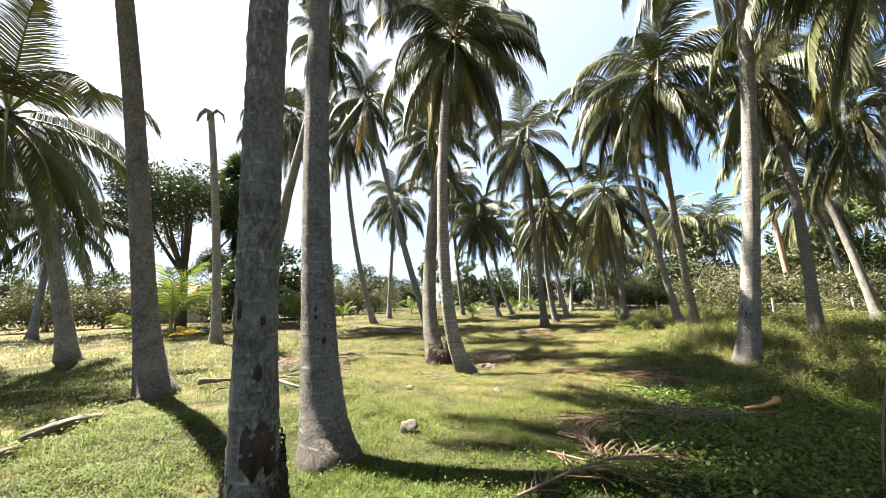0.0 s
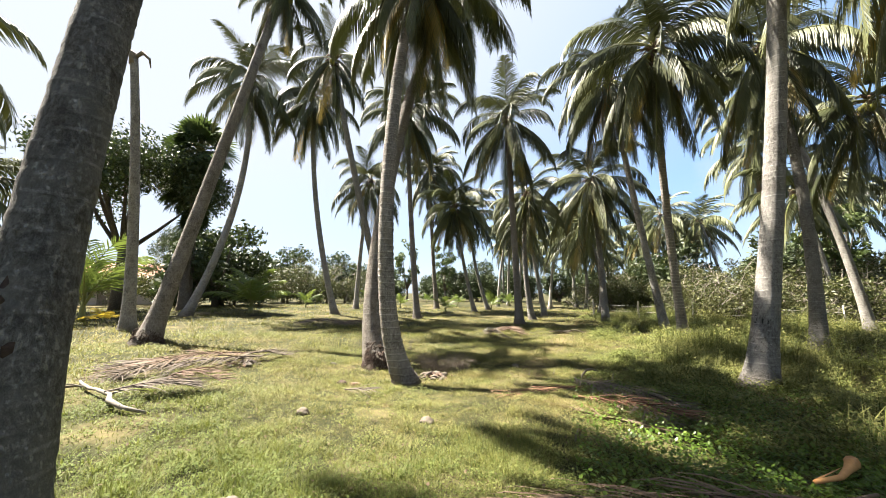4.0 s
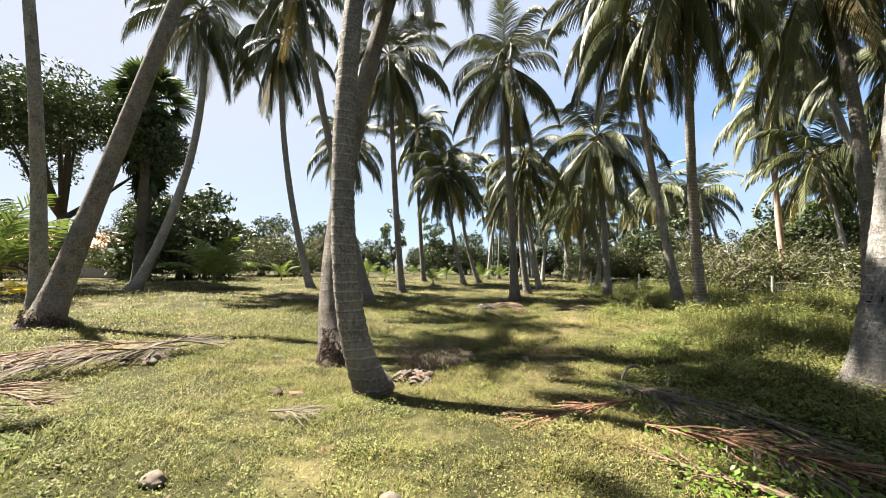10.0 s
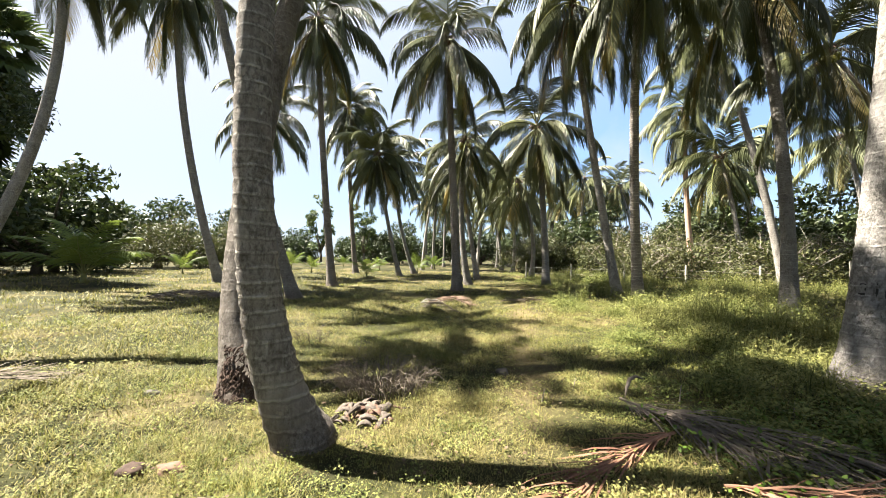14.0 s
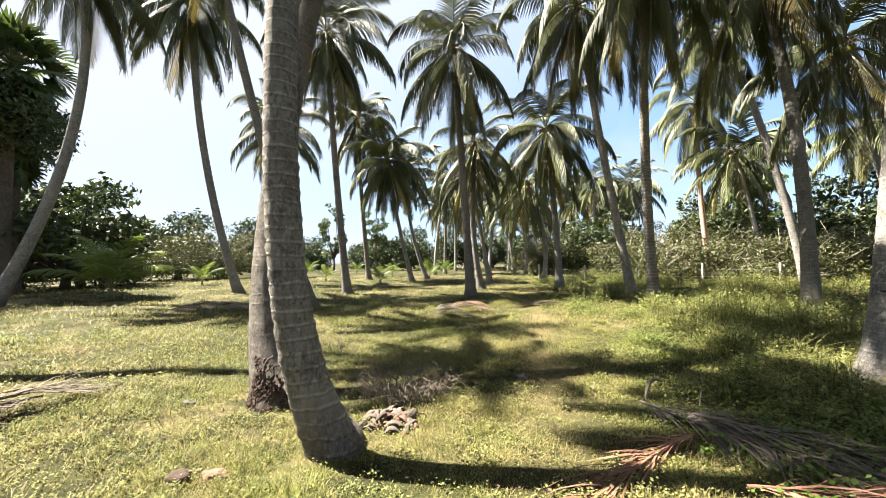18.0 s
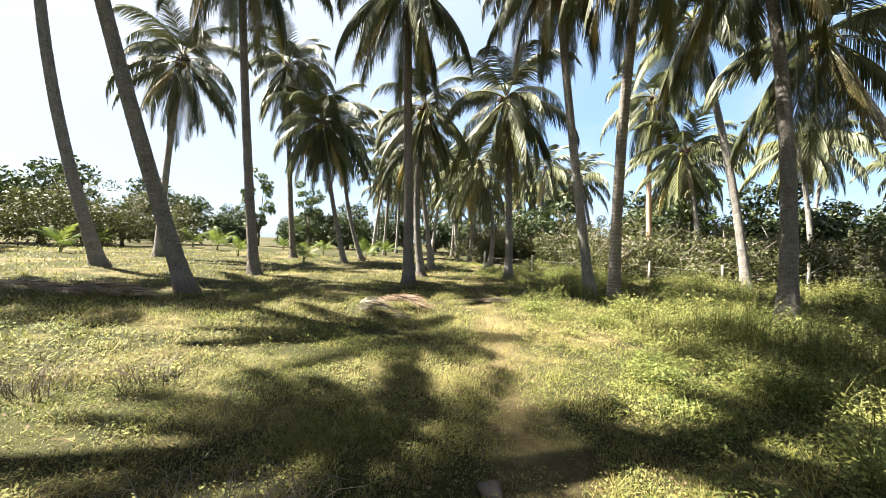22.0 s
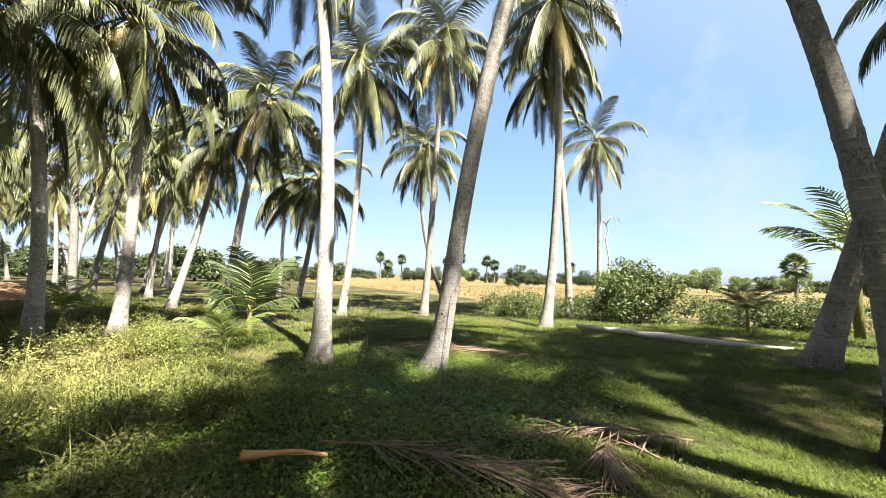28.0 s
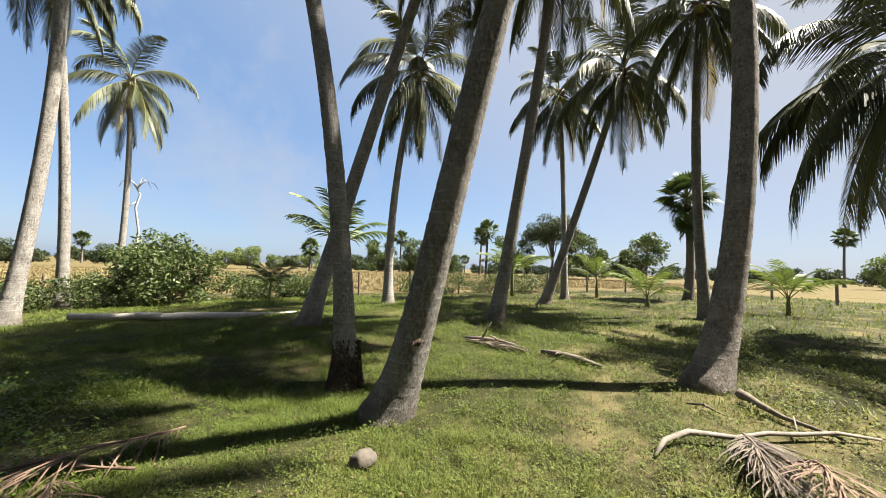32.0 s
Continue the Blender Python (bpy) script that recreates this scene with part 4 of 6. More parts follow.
young_palm(-13.5, 13.75, 0.5, 0.05, 5, YY, seed=14, label="low seedling palm with yellow drooping fronds")
young_palm(-15.6, 13.2, 0.8, 0.2, 6, seed=4)
young_palm(9.5, 7.2, 0.85, 0.7, 10, YD, seed=5, label="dark young coconut palm standing in herbs")
young_palm(8.7, 7.9, 0.55, 0.2, 5, seed=6, label="young coconut palm with low pale fronds")
young_palm(1.2, -3.6, 0.55, 0.7, 9, YD, seed=7, label="small dark young palm in front of the hedge")
young_palm(-1.0, -3.9, 1.2, 2.0, 10, seed=8, label="young coconut palm with a short stem and upright fronds")
young_palm(-11.4, 0.9, 0.85, 0.3, 8, seed=9)
young_palm(-9.0, -4.2, 1.0, 1.0, 9, seed=10)
young_palm(-12.5, -2.5, 0.8, 0.8, 7, seed=11)
young_palm(-13.5, 4.0, 0.75, 0.5, 8, YF + YY, seed=12, label="young palm with yellowing fronds by the fence")
young_palm(15.5, 10.0, 0.8, 0.2, 7, seed=13)
yr = random.Random(5)
for k in range(13):
    young_palm(-24 + k * 1.75 + yr.uniform(-1, 1), 27 + (k * 7 % 5) * 3.6 + yr.uniform(-1, 1), yr.uniform(0.55, 0.95), 0.2, 7, seed=20 + k)

# ---- fan palms ----


def fan_leaf(r, stalk, seed, parts=17):
    rg = np.random.RandomState(seed)
    pieces = [tube([(0, 0, 0), (stalk * 0.5, 0, 0.03), (stalk, 0, 0)], [0.03, 0.022, 0.018], 4, cap=False)]
    for a in np.linspace(-1.9, 1.9, parts):
        long = r * (1 - 0.12 * abs(a)) * rg.uniform(0.9, 1.05)
        c, s_ = math.cos(a), math.sin(a)
        w = r * 0.15
        p0 = np.array([stalk, 0, 0])
        mid = p0 + np.array([c, s_, 0.06]) * long * 0.62
        end = p0 + np.array([c, s_, -0.12]) * long
        n = np.array([-s_, c, 0.0])
        pieces.append(([p0, mid - n * w / 2, end, mid + n * w / 2 + (0, 0, 0.05)], [(0, 1, 2, 3)]))
    v, f = join_pieces(pieces)
    return mesh_from("fan_leaf", v, f, [M_RACHIS, M_FAN], False, [0] * 8 + [1] * parts)


FANS = [fan_leaf(0.75, 0.75, 60 + k) for k in range(3)]


def fan_palm(x, y, h, size=1.0, leaves=34, label="", group="fan palms", seed=0, skirt=0):
    rg = random.Random(seed)
    z = ground_z(x, y) - 0.03
    e = thing("fan_palm", (x, y, z), label or "palmyra palm with a round head of stiff fan leaves", "palm tree", group)
    at = bend((0, 0, 0), (rg.uniform(-0.1, 0.1), 0.05, h * 0.5), (rg.uniform(-0.3, 0.3), 0.1, h))
    part("trunk", trunk_mesh(at, h, min(0.19 * max(size, 0.8), 0.21), 18, 10, seed, 0.4, M_BARK), e)
    c = Vector(at(1.0))
    for k in range(leaves + skirt):
        u = k / leaves
        el = 85 - 150 * u if k < leaves else -75
        az = k * 137.5 + rg.uniform(-20, 20)
        sc = size * rg.uniform(0.85, 1.1)
        m = Matrix.Translation(c + Vector((0, 0, 0.1 if k < leaves else -0.1 - 1.0 * (k - leaves) / max(skirt, 1)))) @ pose(0, 0, 0, 0, 0, az) @ pose(0, 0, 0, rg.uniform(-40, 40), -el, 0) @ Matrix.Diagonal((sc, sc, sc, 1))
        part("fan_leaf", rg.choice(FANS), e, "", m)
    return e


fan_palm(-15.7, -0.4, 4.5, 0.9, 40, "palmyra palm with a round fan-leaf head and a ragged dead skirt", seed=1, skirt=5)
fan_palm(-18.7, 20.1, 9.3, 1.4, 64, "dark palmyra palm behind the scrub", seed=2, skirt=16)
fan_palm(-19.6, 21.0, 7.2, 1.4, 56, "dark palmyra palm behind the scrub", seed=4, skirt=12)
fan_palm(-29.2, -42.0, 7.4, 1.5, 26, seed=3)

# ---- broadleaf trees ----


def leaf_cloud(blobs, per, size, seed):
    """Many small leaf faces on the shells of uneven clumps."""
    rg = np.random.RandomState(seed)
    vs = []
    for bx, by, bz, r in blobs:
        n = int(per * r * r)
        d = rg.normal(size=(n, 3))
        d /= np.linalg.norm(d, axis=1)[:, None]
        rad = r * (0.62 + 0.45 * rg.random_sample((n, 1)) ** 0.7) * (1 + 0.22 * np.sin(5 * d[:, :1] + bx) * np.cos(4 * d[:, 1:2] + by))
        c = np.array([bx, by, bz]) + d * rad * (1, 1, 0.8)
        a = rg.normal(size=(n, 3)) + d * 0.3
        a /= np.linalg.norm(a, axis=1)[:, None]
        b = np.cross(a, d + 0.6 * rg.normal(size=(n, 3)))
        b /= np.linalg.norm(b, axis=1)[:, None]
        s = size * rg.uniform(0.6, 1.25, (n, 1))
        vs.append(np.stack([c - a * s, c - b * s * 0.45, c + a * s, c + b * s * 0.45], 1))
    v = np.concatenate(vs).reshape(-1, 3)
    return v, np.arange(len(v)).reshape(-1, 4)


def broad_tree(name, h, spread, blobs, per, size, seed, mat, stem=0.18, bare=0.35, lift=0.35, limbs=9, twigs=0):
    """A tree at the origin: tapered trunk, limbs out to the clumps, leaves."""
    rg = random.Random(seed)
    cl = []
    for k in range(blobs):
        az, u = k * 2.4 + rg.uniform(-0.4, 0.4), rg.random()
        rr = spread * (0.25 + 0.75 * math.sqrt((k + 0.5) / blobs)) * rg.uniform(0.7, 1.0)
        zz = h * (lift + (0.92 - lift) * (1 - 0.6 * (rr / spread) ** 2) * rg.uniform(0.05 if lift < 0.2 else 0.5, 1.0))
        cl.append((rr * math.cos(az), rr * math.sin(az), zz, spread * rg.uniform(0.16, 0.36)))
    e = thing(name, (0, 0, 0), "", "tree")
    fork = h * bare
    pieces = [tube([(0, 0, -0.2), (0.05, 0, fork * 0.5), (0, 0.05, fork)], [stem * 1.4, stem, stem * 0.8], 8, wobble=0.06)]
    part("trunk", mesh_from("trunk", *pieces[0], [M_BARK], True), e)
    for c in cl[:: max(1, len(cl) // limbs)]:
        p = np.array([(0, 0.03, fork * 0.9), (c[0] * 0.45, c[1] * 0.42, fork + (c[2] - fork) * 0.42), (c[0] * 0.8, c[1] * 0.8, c[2] - 0.1), (c[0] * 1.1, c[1] * 1.05, c[2] + c[3] * 0.6)])
        part("limb", mesh_from("limb", *tube(p, [stem * 0.6, stem * 0.4, stem * 0.2, 0.012], 6, wobble=0.06), [M_BARK], True), e)
    if twigs:
        bits = []
        for k in range(twigs):
            c = cl[k % len(cl)]
            az, up = rg.uniform(0, 6.28), rg.uniform(0.1, 1.2)
            d = np.array([math.cos(az), math.sin(az), up]) * c[3] * rg.uniform(0.9, 1.9)
            p = np.array(c[:3])
            bits.append(tube([p, p + d * 0.5 + (0, 0, 0.04), p + d], [0.016, 0.011, 0.004], 3, cap=False))
        tagged(part("brushwood", mesh_from("brushwood", *join_pieces(bits), [M_STICK]), e, "bare grey twigs"), kind="stuff")
    v, f = leaf_cloud(cl, per, size, seed)
    part("crown", mesh_from("crown", v, f, [mat]), e)
    return e


def place_trees(model, label, group, spots):
    first = True
    for x, y, turn, *scale in spots:
        m = pose(x, y, ground_z(x, y) - 0.05, 0, 0, turn) @ Matrix.Diagonal((*(scale * 3 or (1, 1, 1)), 1))
        if first:
            model.matrix_basis, ob, first = m, model, False
        else:
            ob = copy_thing(model, m)
        tagged(ob, label, "tree", group)


T_BIG = broad_tree("spreading_tree", 10.6, 4.4, 44, 560, 0.1, 1, M_LEAF_DIM, 0.24, 0.33, 0.5, limbs=8, twigs=50)
place_trees(T_BIG, "large spreading tree with bare lower limbs and a feathery grey-green crown", "trees", [(-21.0, 18.2, 0), (-46, 40, 120)])
T_ROUND = broad_tree("round_tree", 6.3, 3.2, 34, 260, 0.18, 2, M_LEAF_DIM, 0.2, 0.12, 0.1)
place_trees(T_ROUND, "dense round-headed tree with leaves coloured dark as if backlit", "trees", [(-20.6, 23.6, 0), (-25, 34.5, 30), (-23, 43, 170), (-23.5, 26.5, 200), (-48, 26, 40), (-46, 18.5, 260), (-60, 73, 100), (-47, 76, 10), (-36, 78, 60), (-70, 58, 140), (-25, 80, 250), (-14, 76, 310), (-80, 45, 30), (-62, 30, 170), (-6, 70, 90), (16, 35, 20), (22, 32, 140), (27, 28, 260), (21, 41, 70), (33, 31, 180), (10, 40, 300), (38, 25, 40), (31, 38, 220), (44, 34, 10), (-10, 55, 15), (-5, 60, 200), (1, 62, 80), (6, 56, 300), (-15, 62, 140), (11, 50, 250), (-27, 60, 40), (-34, 56, 190), (-20, 66, 330), (80.9, -63.1, 0, 0.7), (91.2, -77.9, 50, 0.8), (41.6, -59.1, 100, 0.85), (42.4, -69.0, 20, 0.7), (94.1, -87.8, 200, 0.95), (79.6, -93.2, 70, 0.9), (-24.6, -65.7, 130, 1.05), (-26.5, -60.7, 10, 1.15), (-12.5, -80.4, 250, 0.85), (39.6, -94.1, 40, 0.8), (24.5, -84.5, 300, 1.1), (-36.8, -75.9, 160, 0.8)])
T_FAR = broad_tree("far_tree", 8.2, 5.2, 36, 46, 0.42, 3, M_LEAF_DIM, 0.28, 0.1, 0.06, limbs=2)
tr = random.Random(77)
far_spots = []
for k in range(120):
    az = radians(118 + k * 1.46 + tr.uniform(-1.3, 1.3))
    d = tr.uniform(115, 190)
    far_spots.append((d * math.sin(az), 10 + d * math.cos(az), tr.uniform(0, 360), tr.choice((0.6, 0.75, 0.9, 1.0, 1.25))))
for k in range(26):
    az = radians(-62 + k * 5.2 + tr.uniform(-2, 2))
    d = tr.uniform(92, 120)
    far_spots.append((d * math.sin(az), 10 + d * math.cos(az), tr.uniform(0, 360), tr.choice((0.7, 0.9, 1.05, 1.2, 1.5))))
for k in range(30):
    az = radians(66 + k * 1.85 + tr.uniform(-1, 1))
    d = tr.uniform(62, 96)
    far_spots.append((d * math.sin(az), 10 + d * math.cos(az), tr.uniform(0, 360), tr.choice((0.7, 0.9, 1.05, 1.2, 1.5))))
place_trees(T_FAR, "distant dark-green tree on the edge of the fields", "far treeline", far_spots)
T_PALE = broad_tree("pale_tree", 7.5, 4.0, 30, 180, 0.22, 4, M_LEAF_LIGHT, 0.2, 0.12, 0.08)
place_trees(T_PALE, "distant yellow-green tree in the paddy", "far treeline", [(9.2, -74.8, 30, 0.8), (13.1, -73.8, 140, 0.75), (5.1, -89.9, 220, 0.7), (30, -85, 50), (-20, -78, 100), (-4, -95, 10), (60, -60, 200), (-60, -55, 160), (-75, -10, 20), (90, -40, 90)])
T_AIRY = broad_tree("airy_tree", 10.5, 4.6, 40, 300, 0.15, 5, M_LEAF_DIM, 0.2, 0.3, 0.45, twigs=40)
place_trees(T_AIRY, "tall airy tree with thin grey-green foliage", "trees", [(-38, -36, 0)])
T_DARK = broad_tree("dark_tree", 8.0, 3.4, 32, 260, 0.19, 6, M_LEAF, 0.22, 0.12, 0.1)
place_trees(T_DARK, "dark dense tree beside the paddy", "trees", [(-38.4, -29, 0), (-33, -40, 90), (-44, -25, 180), (-22, -55, 45), (-30, -60, 10), (-16, -62, 80)])
T_SLIM = broad_tree("slim_tree", 10.5, 1.7, 30, 420, 0.17, 7, M_LEAF, 0.13, 0.15, 0.15)
place_trees(T_SLIM, "slim upright tree with large leaves", "trees", [(-17.5, 47.9, 0), (-13.9, 52.5, 70), (17, 33, 20)])
for k, (x, y, h) in enumerate(((94.8, -62.8, 7.2), (97.0, -67.7, 4.9), (95.6, -72.8, 7.0), (83.4, -83.1, 6.8), (65.3, -68.5, 6.8), (66.8, -83.5, 6.8), (64.5, -84.5, 5.5), (-2.6, -65.1, 4.6), (-16.1, -70.5, 5.5), (-22.5, -70.6, 8.1), (-34.1, -52.9, 7.4), (-59.7, -111.5, 4.9), (-91.2, -112.3, 5.7), (45.8, -99.0, 5.4), (-88.0, -20.0, 8.5), (-70.0, -44.0, 7.5), (-92.0, 4.0, 8.0))):
    fan_palm(x, y, h, 1.5, 36, "distant palmyra palm standing over the fields", "far palmyras", seed=40 + k)

# ---- scrub and hedges ----
S_BIG = broad_tree("thicket_shrub", 4.6, 2.5, 30, 400, 0.085, 8, M_SCRUB, 0.1, 0.12, 0.06, limbs=6, twigs=60)
S_MID = broad_tree("shrub", 3.0, 2.0, 26, 420, 0.075, 9, M_SCRUB, 0.07, 0.1, 0.06, limbs=6, twigs=60)
S_LOW = broad_tree("hedge_shrub", 1.35, 1.15, 20, 1300, 0.05, 10, M_LEAF, 0.035, 0.1, 0.1)
S_BUSH = broad_tree("leafy_bush", 2.7, 1.6, 26, 1100, 0.075, 12, M_LEAF, 0.05, 0.08, 0.1)
sr = random.Random(41)
big_spots, mid_spots = [], []
for k in range(44):
    u = k / 43
    x, y = 4 + 30 * u + sr.uniform(-1.5, 1.5), 36 - 15 * u + sr.uniform(0, 11)
    (big_spots if k % 3 else mid_spots).append((x, y, sr.uniform(0, 360)))
for k in range(14):
    big_spots.append((-33 + k * 1.2 + sr.uniform(-1, 1), 14 + k * 1.5 + sr.uniform(-1.5, 3), sr.uniform(0, 360)))
for k in range(16):
    mid_spots.append((9 + k * 1.25, 28.3 - k * 0.62 + sr.uniform(-0.3, 1.4), sr.uniform(0, 360)))
for k in range(10):
    mid_spots.append((30 + k * 3.0, -2 - k * 0.9 + sr.uniform(-2, 2), sr.uniform(0, 360)))
place_trees(S_BIG, "tangled dark scrub thicket", "scrub", big_spots)
place_trees(S_MID, "sunlit wild shrub with large leaves", "scrub", mid_spots)
low_spots = [(9.4 - k * 0.62, -3.4 - k * 0.3 + sr.uniform(-0.2, 0.2), sr.uniform(0, 360)) for k in range(3)]
low_spots += [(6.9, -5.0, 30), (6.2, -5.3, 200)]
low_spots += [(2.4 - k * 0.8, -6.6 + sr.uniform(-0.3, 0.3), sr.uniform(0, 360)) for k in range(5)]
low_spots += [(-5.2 - k * 1.9, -6.9 + 0.22 * k + sr.uniform(-0.3, 0.3), sr.uniform(0, 360)) for k in range(5)]
place_trees(S_LOW, "low leafy hedge shrub along the fence", "hedge", low_spots)
place_trees(S_BUSH, "tall dense green bush in the hedge", "hedge", [(4.5, -5.6, 0), (5.3, -6.6, 220)])


def vein(points, r0, r1, mat, sides=6):
    n = len(points)
    return mesh_from("branch", *tube(points, np.linspace(r0, r1, n), sides, wobble=0.1), [mat], True)


# a bare white tree in the paddy
bare = thing("bare_tree", (8.0, -13.0, ground_z(8, -13)), "slender crooked bleached tree with a few drooping twigs", "dead tree")
part("trunk", vein([(0, 0, -0.2), (0.12, 0, 1.6), (-0.06, 0, 3.0), (0.16, 0, 4.3), (0.0, 0, 5.0), (0.3, 0, 5.5)], 0.085, 0.035, M_LOG), bare)
for dx, dz, z0 in ((-0.9, 0.3, 5.3), (-0.55, 0.5, 5.2), (0.75, 0.2, 5.4), (0.5, -0.35, 4.6)):
    part("branch", vein([(0.15, 0, z0), (0.15 + dx * 0.4, 0.1, z0 + dz + 0.12), (0.15 + dx * 0.8, 0.05, z0 + dz), (0.15 + dx, 0, z0 + dz - 0.3)], 0.03, 0.01, M_LOG), bare)

# ---- a far house behind the trees ----
hx, hy = -34.0, 26.0
hz = ground_z(hx, hy)
house = thing("house", (hx, hy, hz), "low far house with pale walls and a reddish tiled roof", "house", turn=28)


def slab(pts, thick, mat):
    """A flat piece through four corners, thickened downwards."""
    top = [Vector(p) for p in pts]
    n = (top[1] - top[0]).cross(top[3] - top[0]).normalized() * thick
    v = [tuple(p) for p in top] + [tuple(p - n) for p in top]
    f = [(0, 1, 2, 3), (7, 6, 5, 4), (0, 4, 5, 1), (1, 5, 6, 2), (2, 6, 7, 3), (3, 7, 4, 0)]
    return mesh_from("slab", v, f, [mat])


for a, b in (((-3.4, -2.2), (3.4, -2.2)), ((3.4, -2.2), (3.4, 2.2)), ((3.4, 2.2), (-3.4, 2.2)), ((-3.4, 2.2), (-3.4, -2.2))):
    part("wall", slab([(a[0], a[1], -0.2), (b[0], b[1], -0.2), (b[0], b[1], 2.3), (a[0], a[1], 2.3)], 0.15, M_WALL), house)
part("roof", slab([(-4.0, -2.9, 2.1), (4.0, -2.9, 2.1), (4.0, 0.0, 3.5), (-4.0, 0.0, 3.5)], 0.12, M_ROOF), house, "reddish tiled slope")
part("roof", slab([(4.0, 2.9, 2.1), (-4.0, 2.9, 2.1), (-4.0, 0.0, 3.5), (4.0, 0.0, 3.5)], 0.12, M_ROOF), house, "reddish tiled slope")
part("door", slab([(-0.5, -2.36, 0.0), (0.5, -2.36, 0.0), (0.5, -2.36, 2.0), (-0.5, -2.36, 2.0)], 0.04, M_POST), house)
for wx in (-2.2, 2.0):
    part("window", slab([(wx - 0.5, -2.36, 0.9), (wx + 0.5, -2.36, 0.9), (wx + 0.5, -2.36, 1.8), (wx - 0.5, -2.36, 1.8)], 0.04, M_POST), house)

# ---- fences ----


def fence(name, spots, mat, label, h, wires):
    e = thing(name, (0, 0, 0), label, "fence")
    fr = random.Random(len(spots))
    for x, y in spots:
        z = ground_z(x, y)
        lean = fr.uniform(-0.05, 0.05)
        hh = h * fr.uniform(0.85, 1.1)
        v, f = tube([(x, y, z - 0.2), (x + lean * 0.5, y, z + hh * 0.5), (x + lean, y, z + hh)], [0.055, 0.05, 0.048], 7, wobble=0.12)
        part("post", mesh_from("post", v, f, [mat], False), e)
    for k in range(wires):
        pts = [(x, y, ground_z(x, y) + h * (0.35 + 0.3 * k)) for x, y in spots]
        part("wire", mesh_from("wire", *tube(pts, [0.004] * len(pts), 3, cap=False), [M_WIRE]), e)


fence("field_fence", [(12 - k * 2.4, -9.6 + k * 0.42) for k in range(14)] + [(-21.5, -2.5), (-21.0, 0.2), (-20.0, 2.8), (-19.0, 5.4)], M_POST, "fence of weathered wooden posts along the paddy", 1.05, 2)
fence("grove_fence", [(3.5 + k * 2.3, 30.2 - k * 1.3) for k in range(10)], M_POST_PALE, "fence of pale concrete posts in front of the scrub", 1.1, 2)

# ---- what lies on the ground ----


def fallen_frond(x, y, turn, size, mat, label, seed, butt=None, arch=0.03, lie=0.45, rows=85, up=0.0):
    """A dry feather leaf flat on the grass, its long thin leaflets swept along an arched rib."""
    z = ground_z(x, y) + 0.03
    e = thing("fallen_frond", (x, y, z), label, "palm frond", "fallen fronds", turn=turn)
    rg = np.random.RandomState(seed)
    s = np.linspace(0, 1, 13)
    rib = np.stack([s * size, 0.1 * size * np.sin(s * 2.6 + seed), 0.03 + up + arch * size * 0.5 * np.sin(s * math.pi) ** 1.5], -1)
    part("rib", mesh_from("rib", *tube(rib, 0.009 * (1 - 0.8 * s) + 0.0025, 6, wobble=0.1), [mat], True), e)
    pieces = []
    for sign in (-1, 1):
        for q in range(rows):
            u = (0.2 if butt else 0.03) + (0.79 if butt else 0.96) * (q + rg.uniform(0, 0.8)) / rows
            p = rib[min(int(u * 12), 11)] * (1 - (u * 12) % 1) + rib[min(int(u * 12) + 1, 12)] * ((u * 12) % 1)
            if math.sin(q * 0.21 + sign * 2 + seed) + 0.8 * math.sin(q * 0.67 + seed) > 0.75 or rg.random_sample() < 0.12:
                continue
            long = (0.3 + 0.14 * size) * (0.55 + 0.6 * math.sin(math.pi * u)) * rg.uniform(0.55, 1.15)
            way = np.array([1.0, sign * lie * rg.uniform(-0.2, 1.9), rg.uniform(-0.12, 0.16) + (0.25 if rg.random_sample() < 0.06 else 0)])
            way /= np.linalg.norm(way)
            curl = np.array([0, -sign * lie * 0.35 * rg.random_sample(), -0.12])
            pts = [p, p + way * long * 0.4, p + way * long * 0.75 + curl * long * 0.35, p + way * long + curl * long * 0.9]
            n = np.array([-way[1], way[0], 0.5 * rg.normal()]) * rg.uniform(0.0035, 0.0075) * min(1.0, 0.3 + 0.6 * size)
            for a, c, wa, wc in zip(pts[:-1], pts[1:], (0.8, 1.0, 0.7), (1.0, 0.7, 0.15)):
                a, c = a.copy(), c.copy()
                a[2], c[2] = max(a[2], 0.0), max(c[2], 0.0)
                pieces.append(([a - n * wa, a + n * wa, c + n * wc, c - n * wc], [(0, 1, 2, 3)]))
    tagged(part("fringe", mesh_from("fringe", *join_pieces(pieces), [mat]), e), kind="stuff")
    if butt:
        b = [(-0.42, -0.2, 0.02 + up), (-0.36, -0.17, 0.02 + up), (-0.24, -0.11, 0.025 + up), (-0.04, -0.02, 0.03 + up), (0.2, 0.0, 0.03 + up)]
        part("butt", mesh_from("butt", *tube(b, [0.046, 0.038, 0.025, 0.018, 0.014], 9, wobble=0.06), [butt], True), e, "broad orange-brown stalk end")
    return e


fallen_frond(3.54, 8.86, 208, 2.2, M_DRY, "dry brown palm frond with an orange stalk end on creepers", 1, M_BUTT, arch=0.04, lie=0.5, rows=110, up=0.1)
fallen_frond(1.42, 6.2, 53, 1.5, M_DRY, "dry reddish palm frond curled on the grass", 2, arch=0.12, lie=0.7, rows=60)
fallen_frond(1.85, 6.95, 118, 0.6, M_DRY, "short brown comb of a palm frond drooping on the grass", 3, arch=0.05, lie=0.45, rows=60)
fallen_frond(2.05, 11.85, -62, 1.5, M_DRY_GREY, "weathered grey palm frond with long swept leaflets", 4, arch=0.05, rows=130)
fallen_frond(2.2, 11.7, -52, 1.5, M_TWIG, "brown palm frond among grey ones on the grass", 42, arch=0.08, lie=0.5, rows=140, up=0.02)
